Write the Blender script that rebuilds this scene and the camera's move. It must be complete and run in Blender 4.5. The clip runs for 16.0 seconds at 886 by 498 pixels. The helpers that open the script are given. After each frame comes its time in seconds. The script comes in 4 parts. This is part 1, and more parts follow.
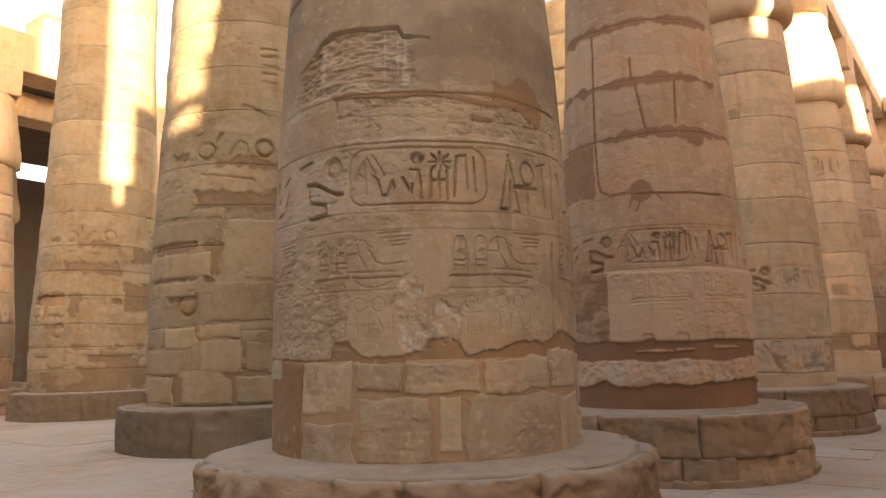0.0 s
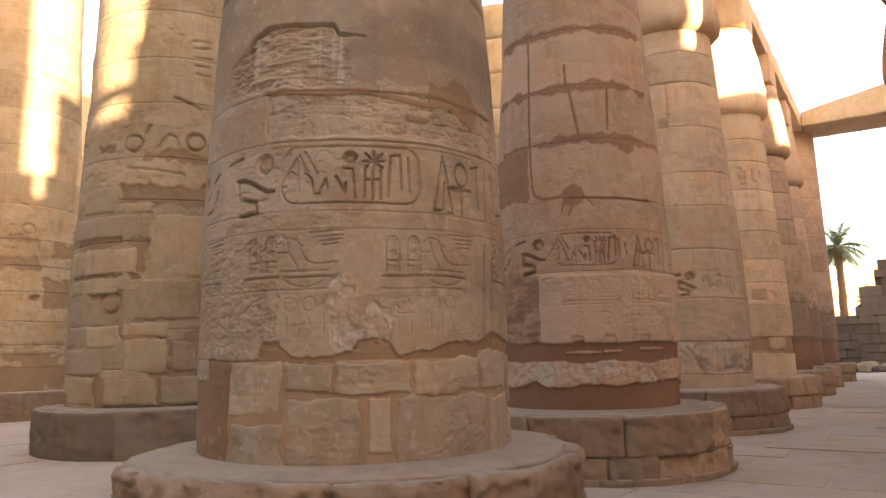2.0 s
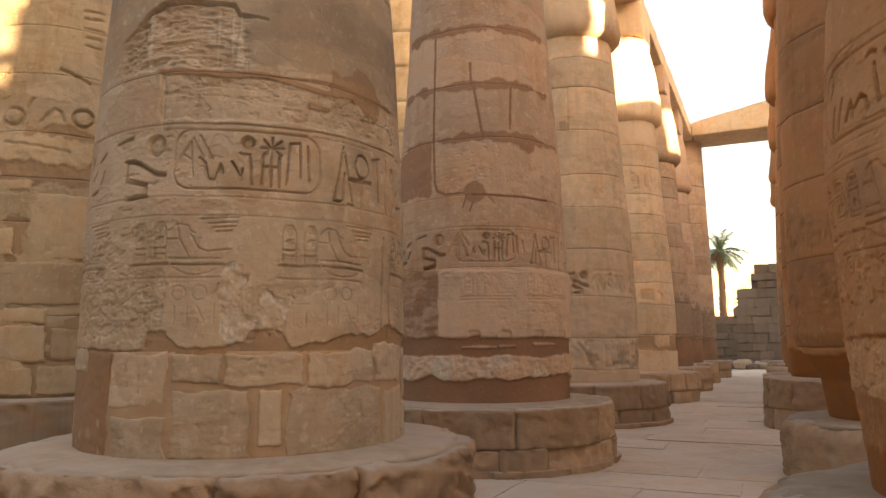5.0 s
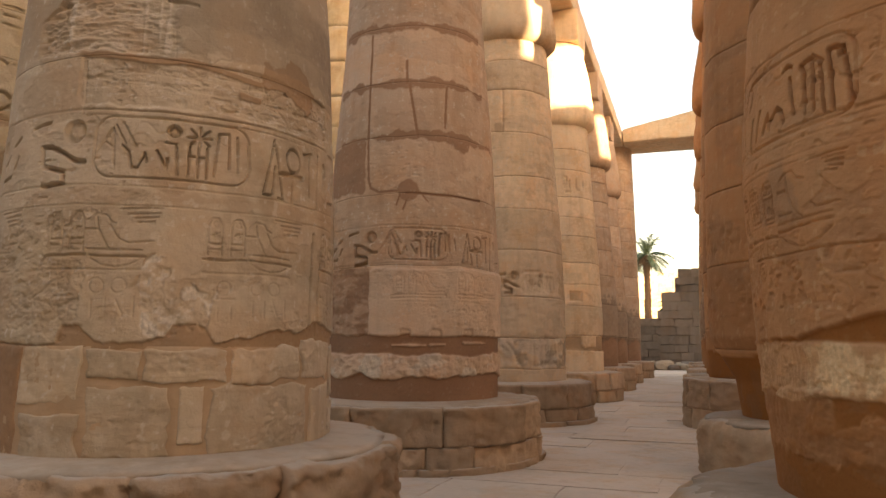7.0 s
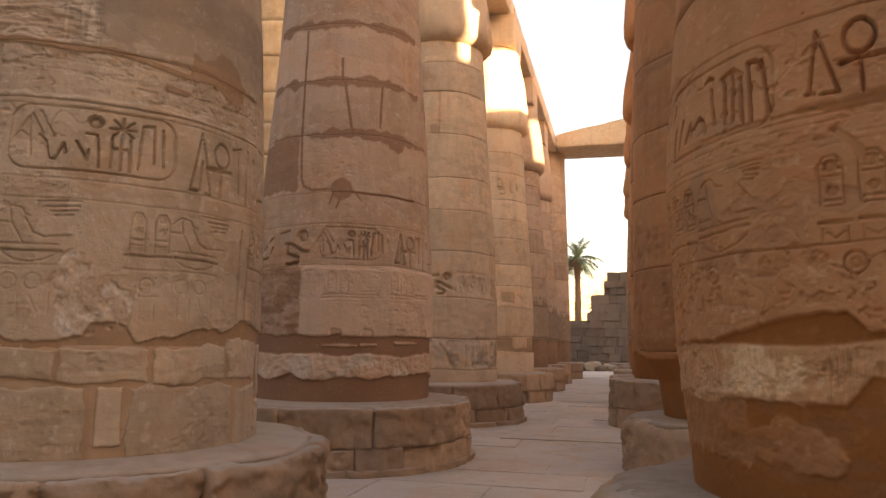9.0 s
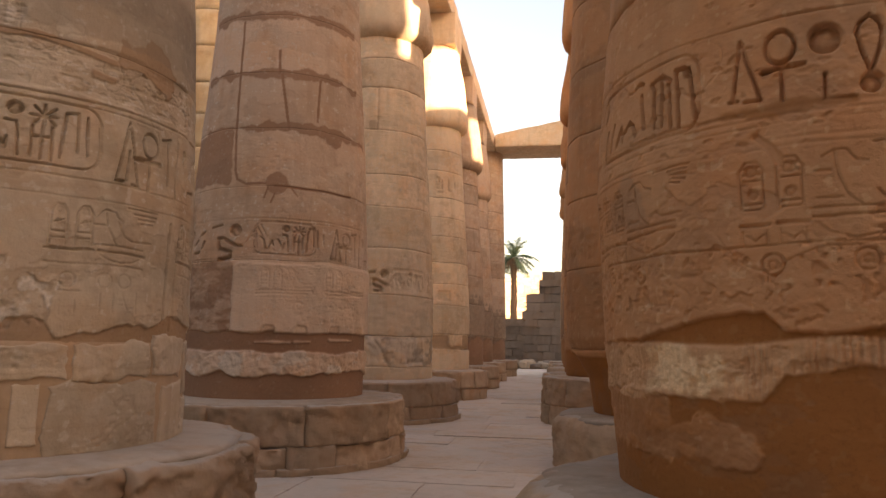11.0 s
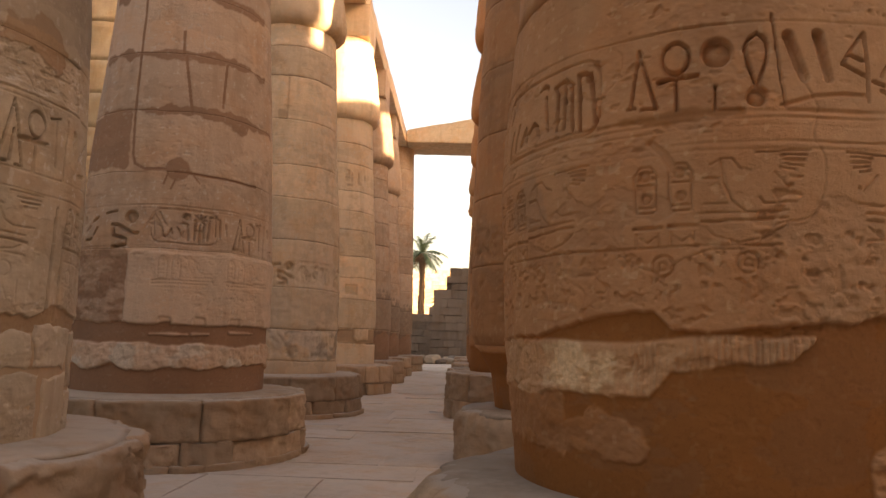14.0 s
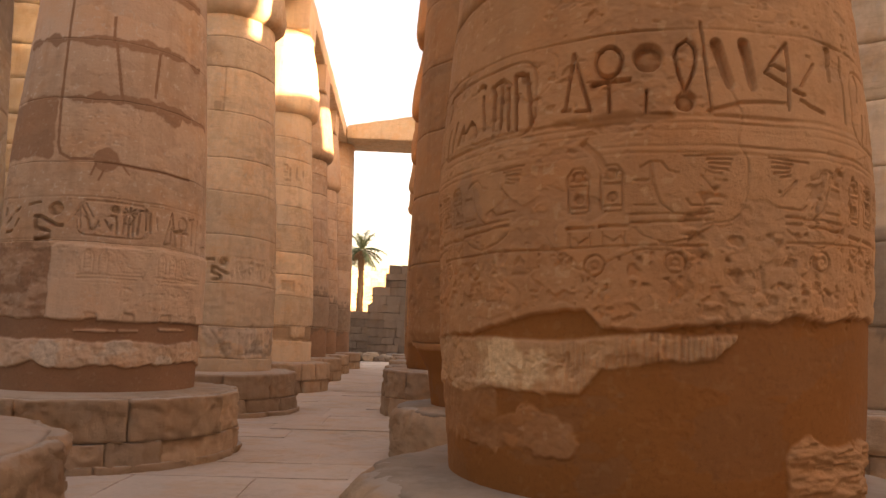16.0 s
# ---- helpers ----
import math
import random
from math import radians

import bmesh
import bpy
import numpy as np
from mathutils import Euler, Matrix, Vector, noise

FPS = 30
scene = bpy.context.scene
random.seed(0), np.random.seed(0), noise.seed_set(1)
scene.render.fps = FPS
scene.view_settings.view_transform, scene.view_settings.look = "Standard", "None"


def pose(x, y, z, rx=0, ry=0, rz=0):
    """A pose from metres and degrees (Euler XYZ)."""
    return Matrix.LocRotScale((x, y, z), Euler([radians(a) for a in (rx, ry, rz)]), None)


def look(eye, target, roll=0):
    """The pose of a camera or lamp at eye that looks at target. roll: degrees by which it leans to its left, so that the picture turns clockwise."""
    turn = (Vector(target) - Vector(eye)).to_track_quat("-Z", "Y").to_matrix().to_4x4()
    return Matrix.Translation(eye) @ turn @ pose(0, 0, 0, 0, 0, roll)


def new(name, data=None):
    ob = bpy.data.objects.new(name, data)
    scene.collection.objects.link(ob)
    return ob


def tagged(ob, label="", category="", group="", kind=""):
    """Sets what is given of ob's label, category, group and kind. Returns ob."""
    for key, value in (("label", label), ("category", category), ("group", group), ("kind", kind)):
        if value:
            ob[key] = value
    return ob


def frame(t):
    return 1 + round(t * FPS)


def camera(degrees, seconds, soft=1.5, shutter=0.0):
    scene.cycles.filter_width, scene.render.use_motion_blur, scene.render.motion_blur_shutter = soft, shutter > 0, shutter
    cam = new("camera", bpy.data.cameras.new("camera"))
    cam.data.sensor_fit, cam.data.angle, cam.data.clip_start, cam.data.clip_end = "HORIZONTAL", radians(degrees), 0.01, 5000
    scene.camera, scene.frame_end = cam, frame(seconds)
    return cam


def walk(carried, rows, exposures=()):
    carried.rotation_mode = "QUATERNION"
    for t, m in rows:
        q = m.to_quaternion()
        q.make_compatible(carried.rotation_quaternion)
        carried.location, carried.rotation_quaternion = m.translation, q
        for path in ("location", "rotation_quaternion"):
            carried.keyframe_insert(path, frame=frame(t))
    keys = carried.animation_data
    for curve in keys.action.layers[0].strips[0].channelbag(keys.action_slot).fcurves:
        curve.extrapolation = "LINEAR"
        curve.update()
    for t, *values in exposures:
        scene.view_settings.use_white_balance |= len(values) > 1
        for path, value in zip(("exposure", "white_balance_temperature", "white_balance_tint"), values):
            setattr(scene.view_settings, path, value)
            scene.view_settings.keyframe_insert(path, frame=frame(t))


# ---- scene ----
# a slow pan to the right from an arm that turns about one spot in the aisle
PATH = [
    (0.0, pose(-0.190, 0.188, 1.630, 98.39, 1.46, 37.32)),
    (0.5, pose(-0.185, 0.192, 1.630, 98.40, 1.44, 35.99)),
    (1.0, pose(-0.181, 0.196, 1.630, 98.39, 1.39, 34.78)),
    (1.5, pose(-0.177, 0.200, 1.630, 98.36, 1.35, 33.43)),
    (2.0, pose(-0.172, 0.204, 1.630, 98.32, 1.20, 32.19)),
    (2.5, pose(-0.168, 0.208, 1.630, 98.23, 1.21, 30.84)),
    (3.0, pose(-0.163, 0.211, 1.630, 98.13, 1.11, 29.64)),
    (3.5, pose(-0.158, 0.215, 1.630, 98.00, 0.95, 28.26)),
    (4.0, pose(-0.154, 0.218, 1.630, 97.88, 0.76, 27.03)),
    (6.5, pose(-0.128, 0.235, 1.630, 97.53, -0.22, 20.29)),
    (7.0, pose(-0.123, 0.238, 1.630, 97.54, -0.37, 19.04)),
    (7.5, pose(-0.117, 0.241, 1.630, 97.57, -0.45, 17.65)),
    (8.0, pose(-0.112, 0.243, 1.630, 97.61, -0.57, 16.42)),
    (8.5, pose(-0.106, 0.246, 1.630, 97.62, -0.61, 15.05)),
    (9.0, pose(-0.101, 0.248, 1.630, 97.63, -0.68, 13.82)),
    (9.5, pose(-0.095, 0.250, 1.630, 97.62, -0.72, 12.49)),
    (12.0, pose(-0.068, 0.259, 1.630, 97.39, -1.26, 6.44)),
    (12.5, pose(-0.063, 0.260, 1.630, 97.34, -1.42, 5.16)),
    (13.0, pose(-0.058, 0.261, 1.630, 97.31, -1.50, 4.04)),
    (13.5, pose(-0.052, 0.263, 1.630, 97.28, -1.63, 2.74)),
    (14.0, pose(-0.047, 0.264, 1.630, 97.27, -1.65, 1.59)),
    (14.5, pose(-0.041, 0.265, 1.630, 97.25, -1.69, 0.29)),
    (15.0, pose(-0.035, 0.265, 1.630, 97.25, -1.75, -0.84)),
    (15.5, pose(-0.030, 0.266, 1.630, 97.23, -1.78, -2.10)),
    (16.0, pose(-0.024, 0.267, 1.630, 97.22, -1.77, -3.21)),
]
cam = camera(62.7, 16.0, soft=1.45)
walk(cam, PATH, exposures=[(0.0, 2.44, 8150, 21.5), (2.0, 2.5, 7800, 25), (3.5, 2.5, 8200, 23), (6.5, 2.44, 8900, 22.5), (7.5, 2.40, 9100, 23), (8.1, 2.47, 9700, 23), (9.0, 2.27, 8500, 30), (9.5, 2.15, 8500, 29), (12.0, 2.23, 8200, 28.5), (13.0, 2.25, 8300, 30), (14.0, 2.12, 8900, 29), (15.5, 2.22, 9900, 30), (16.0, 2.36, 10200, 37)])

# ---- light ----
SUN_AZ, SUN_EL = 60.0, 9.5          # low, from the right and a little behind
TO_SUN = Vector((math.sin(radians(SUN_AZ)) * math.cos(radians(SUN_EL)), -math.cos(radians(SUN_AZ)) * math.cos(radians(SUN_EL)), math.sin(radians(SUN_EL))))
world = bpy.data.worlds.new("sky")
scene.world = world
world.use_nodes = True
wn = world.node_tree
sky = wn.nodes.new("ShaderNodeTexSky")
sky.sky_type, sky.sun_disc = "NISHITA", False
sky.sun_elevation, sky.sun_rotation = radians(SUN_EL), radians(180 - SUN_AZ)
sky.air_density, sky.dust_density, sky.ozone_density = 1.0, 3.0, 0.6
wn.links.new(sky.outputs[0], wn.nodes["Background"].inputs[0])
wn.nodes["Background"].inputs[1].default_value = 0.15
sun_data = bpy.data.lights.new("sun", "SUN")
sun_data.energy, sun_data.angle, sun_data.color = 5.0, radians(0.35), (1.0, 0.86, 0.62)
sun = new("sun", sun_data)
sun.matrix_world = look(TO_SUN * 60, (0, 0, 0))


# ---- materials ----
def rgb(c, k=1.0):
    return (c[0] * k, c[1] * k, c[2] * k, 1)


def stone(name, base, mortar, scale=1.0, pale=(0.62, 0.53, 0.43), stain=(0.19, 0.145, 0.11), bump=0.5, dust=0.0, tone_lo=0.82, tone_hi=1.14):
    """Weathered sandstone; the zone attribute says where cement fill, fresh pale stone and dark crust lie."""
    m = bpy.data.materials.new(name)
    m.use_nodes = True
    nt = m.node_tree
    N, L = nt.nodes, nt.links
    bs = N["Principled BSDF"]
    bs.inputs["Roughness"].default_value = 0.92
    bs.inputs["Specular IOR Level"].default_value = 0.15

    def nd(kind, **kw):
        n = N.new(kind)
        for k, v in kw.items():
            n.inputs[k.replace("_", " ")].default_value = v
        return n

    def mixc(fac, a, b, how="MIX"):
        n = N.new("ShaderNodeMix")
        n.data_type, n.blend_type = "RGBA", how
        for sock, v in ((n.inputs[0], fac), (n.inputs[6], a), (n.inputs[7], b)):
            if isinstance(v, bpy.types.NodeSocket):
                L.new(v, sock)
            else:
                sock.default_value = v
        return n.outputs[2]

    def ramp(src, lo, hi):
        n = nd("ShaderNodeMapRange", From_Min=lo, From_Max=hi)
        n.clamp = True
        L.new(src, n.inputs[0])
        return n.outputs[0]

    geo = N.new("ShaderNodeNewGeometry")
    info = N.new("ShaderNodeObjectInfo")
    zone = N.new("ShaderNodeAttribute")
    zone.attribute_name = "zone"
    sep = N.new("ShaderNodeSeparateColor")
    L.new(zone.outputs["Color"], sep.inputs[0])

    def noise_of(s, detail=5, rough=0.6):
        n = nd("ShaderNodeTexNoise", Scale=s * scale, Detail=detail, Roughness=rough)
        L.new(geo.outputs["Position"], n.inputs["Vector"])
        return n.outputs["Fac"]

    big, mid, fine, grit = noise_of(0.9, 6), noise_of(5.5, 6, 0.65), noise_of(34, 5, 0.7), noise_of(160, 2)
    # layered bedding streaks
    mp = N.new("ShaderNodeMapping")
    mp.inputs["Scale"].default_value = (1.1 * scale, 1.1 * scale, 7.5 * scale)
    L.new(geo.outputs["Position"], mp.inputs[0])
    bed = nd("ShaderNodeTexNoise", Scale=2.2, Detail=5, Roughness=0.65)
    L.new(mp.outputs[0], bed.inputs["Vector"])
    pit = nd("ShaderNodeTexVoronoi", Scale=26 * scale)
    L.new(geo.outputs["Position"], pit.inputs["Vector"])
    col = mixc(ramp(big, 0.3, 0.7), rgb(base, 0.84), rgb((base[0] * 1.10, base[1] * 1.08, base[2] * 1.04)))
    col = mixc(ramp(mid, 0.42, 0.72), col, rgb((base[0] * 1.22, base[1] * 1.24, base[2] * 1.26)))
    col = mixc(ramp(bed.outputs["Fac"], 0.56, 0.8), col, rgb((base[0] * 0.72, base[1] * 0.66, base[2] * 0.6)))
    blot = noise_of(0.42, 3, 0.5)
    mp2 = N.new("ShaderNodeMapping")
    mp2.inputs["Scale"].default_value = (5.5 * scale, 5.5 * scale, 0.55 * scale)
    L.new(geo.outputs["Position"], mp2.inputs[0])
    run = nd("ShaderNodeTexNoise", Scale=1.0, Detail=4, Roughness=0.55)
    L.new(mp2.outputs[0], run.inputs["Vector"])
    weak = N.new("ShaderNodeMath")
    weak.operation = "MULTIPLY"
    L.new(ramp(run.outputs["Fac"], 0.52, 0.72), weak.inputs[0])
    weak.inputs[1].default_value = 0.4
    col = mixc(ramp(blot, 0.40, 0.62), col, rgb((base[0] * 1.12, base[1] * 1.15, base[2] * 1.2)))
    col = mixc(weak.outputs[0], col, rgb((base[0] * 0.74, base[1] * 0.69, base[2] * 0.64)))
    # ruddy and ashen patches of the bedding
    warm = N.new("ShaderNodeMath")
    warm.operation = "MULTIPLY"
    L.new(ramp(noise_of(1.6, 5, 0.6), 0.50, 0.64), warm.inputs[0])
    warm.inputs[1].default_value = 0.55
    col = mixc(warm.outputs[0], col, (1.0, 0.84, 0.70, 1), "MULTIPLY")
    ash = N.new("ShaderNodeMath")
    ash.operation = "MULTIPLY"
    L.new(ramp(noise_of(2.3, 4, 0.6), 0.50, 0.66), ash.inputs[0])
    ash.inputs[1].default_value = 0.6
    col = mixc(ash.outputs[0], col, (0.90, 0.96, 1.0, 1), "MULTIPLY")
    dk = nd("ShaderNodeMath")
    dk.operation = "MULTIPLY"
    L.new(ramp(fine, 0.58, 0.78), dk.inputs[0])
    dk.inputs[1].default_value = 0.32
    col = mixc(dk.outputs[0], col, rgb((base[0] * 0.6, base[1] * 0.55, base[2] * 0.5)))
    tone = nd("ShaderNodeMapRange", To_Min=tone_lo, To_Max=tone_hi)
    L.new(info.outputs["Random"], tone.inputs[0])
    hs = nd("ShaderNodeHueSaturation")
    L.new(col, hs.inputs["Color"])
    L.new(tone.outputs[0], hs.inputs["Value"])
    col = hs.outputs["Color"]
    fill = mixc(ramp(big, 0.3, 0.7), rgb(mortar, 0.86), rgb(mortar, 1.16))
    fill = mixc(ramp(fine, 0.5, 0.85), fill, rgb(mortar, 0.74))
    col = mixc(sep.outputs[0], col, fill)
    col = mixc(sep.outputs[1], col, mixc(ramp(fine, 0.35, 0.65), rgb(pale, 0.85), rgb(pale, 1.1)))
    col = mixc(sep.outputs[2], col, mixc(ramp(mid, 0.35, 0.7), rgb(stain, 0.85), rgb(stain, 1.3)))
    if dust:
        up = N.new("ShaderNodeSeparateXYZ")
        L.new(geo.outputs["Normal"], up.inputs[0])
        col = mixc(ramp(up.outputs[2], 0.82, 0.98), col, rgb((0.50, 0.41, 0.33), dust))
    L.new(col, bs.inputs["Base Color"])
    # relief: grit, pits and lumps; cement is smoother
    add = N.new("ShaderNodeMath")
    add.operation = "MULTIPLY_ADD"
    L.new(fine, add.inputs[0])
    add.inputs[1].default_value = 0.6
    L.new(mid, add.inputs[2])
    add2 = N.new("ShaderNodeMath")
    add2.operation = "MULTIPLY_ADD"
    L.new(grit, add2.inputs[0])
    add2.inputs[1].default_value = 0.18
    L.new(add.outputs[0], add2.inputs[2])
    add3 = N.new("ShaderNodeMath")
    add3.operation = "MULTIPLY_ADD"
    L.new(ramp(pit.outputs["Distance"], 0.02, 0.2), add3.inputs[0])
    add3.inputs[1].default_value = 0.18
    L.new(add2.outputs[0], add3.inputs[2])
    bp = nd("ShaderNodeBump", Distance=0.03 / scale)
    soft = nd("ShaderNodeMapRange", To_Min=bump, To_Max=bump * 0.3)
    L.new(sep.outputs[0], soft.inputs[0])
    vary = nd("ShaderNodeMapRange", From_Min=0.35, From_Max=0.65, To_Min=0.3, To_Max=1.1)
    L.new(big, vary.inputs[0])
    both = N.new("ShaderNodeMath")
    both.operation = "MULTIPLY"
    L.new(soft.outputs[0], both.inputs[0])
    L.new(vary.outputs[0], both.inputs[1])
    L.new(both.outputs[0], bp.inputs["Strength"])
    L.new(add3.outputs[0], bp.inputs["Height"])
    L.new(bp.outputs[0], bs.inputs["Normal"])
    return m


SAND = stone("sandstone", (0.487, 0.369, 0.256), (0.365, 0.23, 0.137))
SAND_BELT = stone("sandstone_red_cement", (0.50, 0.345, 0.238), (0.30, 0.165, 0.10))
SAND_BASE = stone("sandstone_base", (0.40, 0.272, 0.178), (0.28, 0.16, 0.09), dust=0.85, bump=1.1, tone_lo=0.86, tone_hi=1.22)
SAND_RED = stone("ruddy_sandstone", (0.425, 0.206, 0.096), (0.31, 0.120, 0.037), pale=(0.80, 0.57, 0.34))
SAND_GOLD = stone("golden_sandstone", (0.66, 0.485, 0.322), (0.43, 0.28, 0.17))
SAND_GREAT = stone("great_column_stone", (0.37, 0.278, 0.175), (0.25, 0.16, 0.095), pale=(0.48, 0.39, 0.29), bump=1.0)
BASE_DARK = stone("dark_base_stone", (0.23, 0.17, 0.118), (0.2, 0.14, 0.09), dust=0.7, bump=0.8)
MORTAR = stone("cement", (0.40, 0.27, 0.17), (0.40, 0.27, 0.17), bump=0.2)
CEMENT = stone("brown_cement", (0.32, 0.185, 0.105), (0.32, 0.185, 0.105), bump=0.35)
DUST = stone("base_dust", (0.385, 0.30, 0.228), (0.4, 0.3, 0.2), bump=0.35)
PAVING = stone("paving", (0.52, 0.415, 0.325), (0.45, 0.36, 0.28), bump=0.6, tone_lo=0.95, tone_hi=1.04)
SAND_FAR = stone("ruin_stone", (0.33, 0.25, 0.175), (0.3, 0.2, 0.12), scale=0.5)
# darker copy of the ruin stone: shade is put into its colour
RUIN_SHADE_TONED = stone("shade_toned_ruin_stone", (0.16, 0.12, 0.09), (0.3, 0.2, 0.12), scale=0.5)


# ---- shaping tools ----
K = 1.35 * math.pi / 180              # metres of arc in one degree of a shaft


def hash2(ix, iy, seed):
    v = np.sin(ix * 127.1 + iy * 311.7 + seed * 74.7) * 43758.5453
    return v - np.floor(v)


def vnoise(x, y, seed=0):
    ix, iy = np.floor(x), np.floor(y)
    fx, fy = x - ix, y - iy
    fx, fy = fx * fx * (3 - 2 * fx), fy * fy * (3 - 2 * fy)
    a, b = hash2(ix, iy, seed), hash2(ix + 1, iy, seed)
    c, d = hash2(ix, iy + 1, seed), hash2(ix + 1, iy + 1, seed)
    return (a + (b - a) * fx) * (1 - fy) + (c + (d - c) * fx) * fy


def fbm(x, y, seed=0, octaves=4):
    """About -1 to 1."""
    out, amp, tot = 0.0, 1.0, 0.0
    for o in range(octaves):
        out = out + amp * (vnoise(x * 2 ** o, y * 2 ** o, seed + o * 13) * 2 - 1)
        tot += amp
        amp *= 0.55
    return out / tot * 1.6


def step(v, a, b):
    q = np.clip((v - a) / (b - a), 0, 1)
    return q * q * (3 - 2 * q)


class Relief:
    """A height field round a shaft: u in degrees from its face towards the aisle's near end, z in metres."""

    def __init__(self, u, z, k=K):
        self.u, self.z, self.k = u, z, k
        self.U, self.Z = np.meshgrid(u, z, indexing="ij")
        self.S = self.U * self.k
        shape = self.U.shape
        self.cut, self.add, self.tex = np.zeros(shape), np.zeros(shape), np.zeros(shape)
        self.mortar, self.pale, self.stain = np.zeros(shape), np.zeros(shape), np.zeros(shape)
        self.wear = 1.0 - 0.45 * step(fbm(self.S * 2.1, self.Z * 2.1, 91), 0.15, 0.7)

    def near(self, u0, u1, z0, z1):
        i0, i1 = np.searchsorted(self.u, (u0, u1))
        j0, j1 = np.searchsorted(self.z, (z0, z1))
        return (slice(i0, i1), slice(j0, j1)) if i1 > i0 and j1 > j0 else None

    def press(self, sl, amount):
        self.cut[sl] = np.maximum(self.cut[sl], amount)

    def line(self, u0, z0, u1, z1, w=0.014, dep=0.014):
        m = w * 2.2
        sl = self.near(min(u0, u1) - m / self.k, max(u0, u1) + m / self.k, min(z0, z1) - m, max(z0, z1) + m)
        if sl is None:
            return
        px, pz = self.S[sl] - u0 * self.k, self.Z[sl] - z0
        dx, dz = (u1 - u0) * self.k, z1 - z0
        h = np.clip((px * dx + pz * dz) / max(dx * dx + dz * dz, 1e-9), 0, 1)
        d = np.hypot(px - h * dx, pz - h * dz)
        self.press(sl, dep * (1 - step(d, w * 0.55, w * 1.1)))

    def ring(self, u, z, r, w=0.014, dep=0.014, squash=1.0):
        m = r * max(1, squash) + w * 2
        sl = self.near(u - m / self.k, u + m / self.k, z - m, z + m)
        if sl is not None:
            d = np.abs(np.hypot(self.S[sl] - u * self.k, (self.Z[sl] - z) / squash) - r)
            self.press(sl, dep * (1 - step(d, w * 0.55, w * 1.1)))

    def disc(self, u, z, r, dep=0.02, squash=1.0):
        m = r * max(1, squash) * 1.3
        sl = self.near(u - m / self.k, u + m / self.k, z - m, z + m)
        if sl is not None:
            d = np.hypot(self.S[sl] - u * self.k, (self.Z[sl] - z) / squash)
            self.press(sl, dep * (0.55 + 0.45 * np.clip(d / r, 0, 1) ** 2) * (1 - step(d, r * 0.9, r * 1.06)))

    def cartouche(self, u0, u1, z0, z1, w=0.013, dep=0.014):
        sl = self.near(u0 - 3, u1 + 3, z0 - 0.05, z1 + 0.05)
        if sl is None:
            return
        r = (z1 - z0) * 0.28
        qx = np.abs(self.S[sl] - (u0 + u1) / 2 * self.k) - ((u1 - u0) / 2 * self.k - r)
        qz = np.abs(self.Z[sl] - (z0 + z1) / 2) - ((z1 - z0) / 2 - r)
        d = np.abs(np.hypot(np.maximum(qx, 0), np.maximum(qz, 0)) + np.minimum(np.maximum(qx, qz), 0) - r)
        self.press(sl, dep * (1 - step(d, w * 0.55, w * 1.1)))

    def draw(self, code, off=0.0, z=0.0, stroke=0.009, dep=0.02, size=1.0):
        """Signs cut with the chisel: strokes of 'degrees centimetres' points joined by dashes, strokes apart by ';'."""
        for run in code.split(";"):
            pts = [[float(q) for q in w.split()] for w in run.split("-> ")] if "->" in run else []
            for a, b in zip(pts, pts[1:]):
                self.line(off + a[0] * size, z + a[1] * 0.01 * size, off + b[0] * size, z + b[1] * 0.01 * size, stroke, dep)

    def slot(self, u0, z0, u1, z1, w0, w1, dep):
        """A sunk tapering stroke with a flat bed that rises to its lower end."""
        m = max(w0, w1) * 1.3
        sl = self.near(min(u0, u1) - m / self.k, max(u0, u1) + m / self.k, min(z0, z1) - m, max(z0, z1) + m)
        if sl is None:
            return
        px, pz = self.S[sl] - u0 * self.k, self.Z[sl] - z0
        dx, dz = (u1 - u0) * self.k, z1 - z0
        h = np.clip((px * dx + pz * dz) / (dx * dx + dz * dz), 0, 1)
        d = np.hypot(px - h * dx, pz - h * dz) / (w0 + (w1 - w0) * h)
        self.press(sl, dep * (1 - 0.45 * h) * (1 - step(d, 0.8, 1.08)))

    def below(self, z, amp, freq, seed=0, soft=0.012):
        """1 under a ragged level line."""
        if isinstance(z, tuple):
            z = np.interp(self.U, z[0], z[1])
        return 1 - step(self.Z - (z + amp * fbm(self.S * freq, self.Z * 0.6 + seed, seed, 4)), -soft, soft)

    def patch(self, u0, u1, z0, z1, seed=0, ragged=0.05, soft=0.012):
        """1 inside a ragged rounded box."""
        uc, zc = (u0 + u1) / 2, (z0 + z1) / 2
        qx, qz = np.abs(self.S - uc * self.k) - (u1 - u0) / 2 * self.k, np.abs(self.Z - zc) - (z1 - z0) / 2
        rad = 0.6 * min((u1 - u0) / 2 * self.k, (z1 - z0) / 2, 0.12)
        qx, qz = qx + rad, qz + rad
        d = np.hypot(np.maximum(qx, 0), np.maximum(qz, 0)) + np.minimum(np.maximum(qx, qz), 0) - rad + ragged * fbm(self.S * 4.5, self.Z * 4.5, seed, 4)
        return 1 - step(d, -soft, soft)

    def depth(self):
        self.pale = self.pale * (1 - 0.8 * self.mortar)
        return self.add + self.tex * (1 - 0.75 * self.mortar) - 1.55 * self.cut * self.wear * (1 - 0.6 * self.mortar)


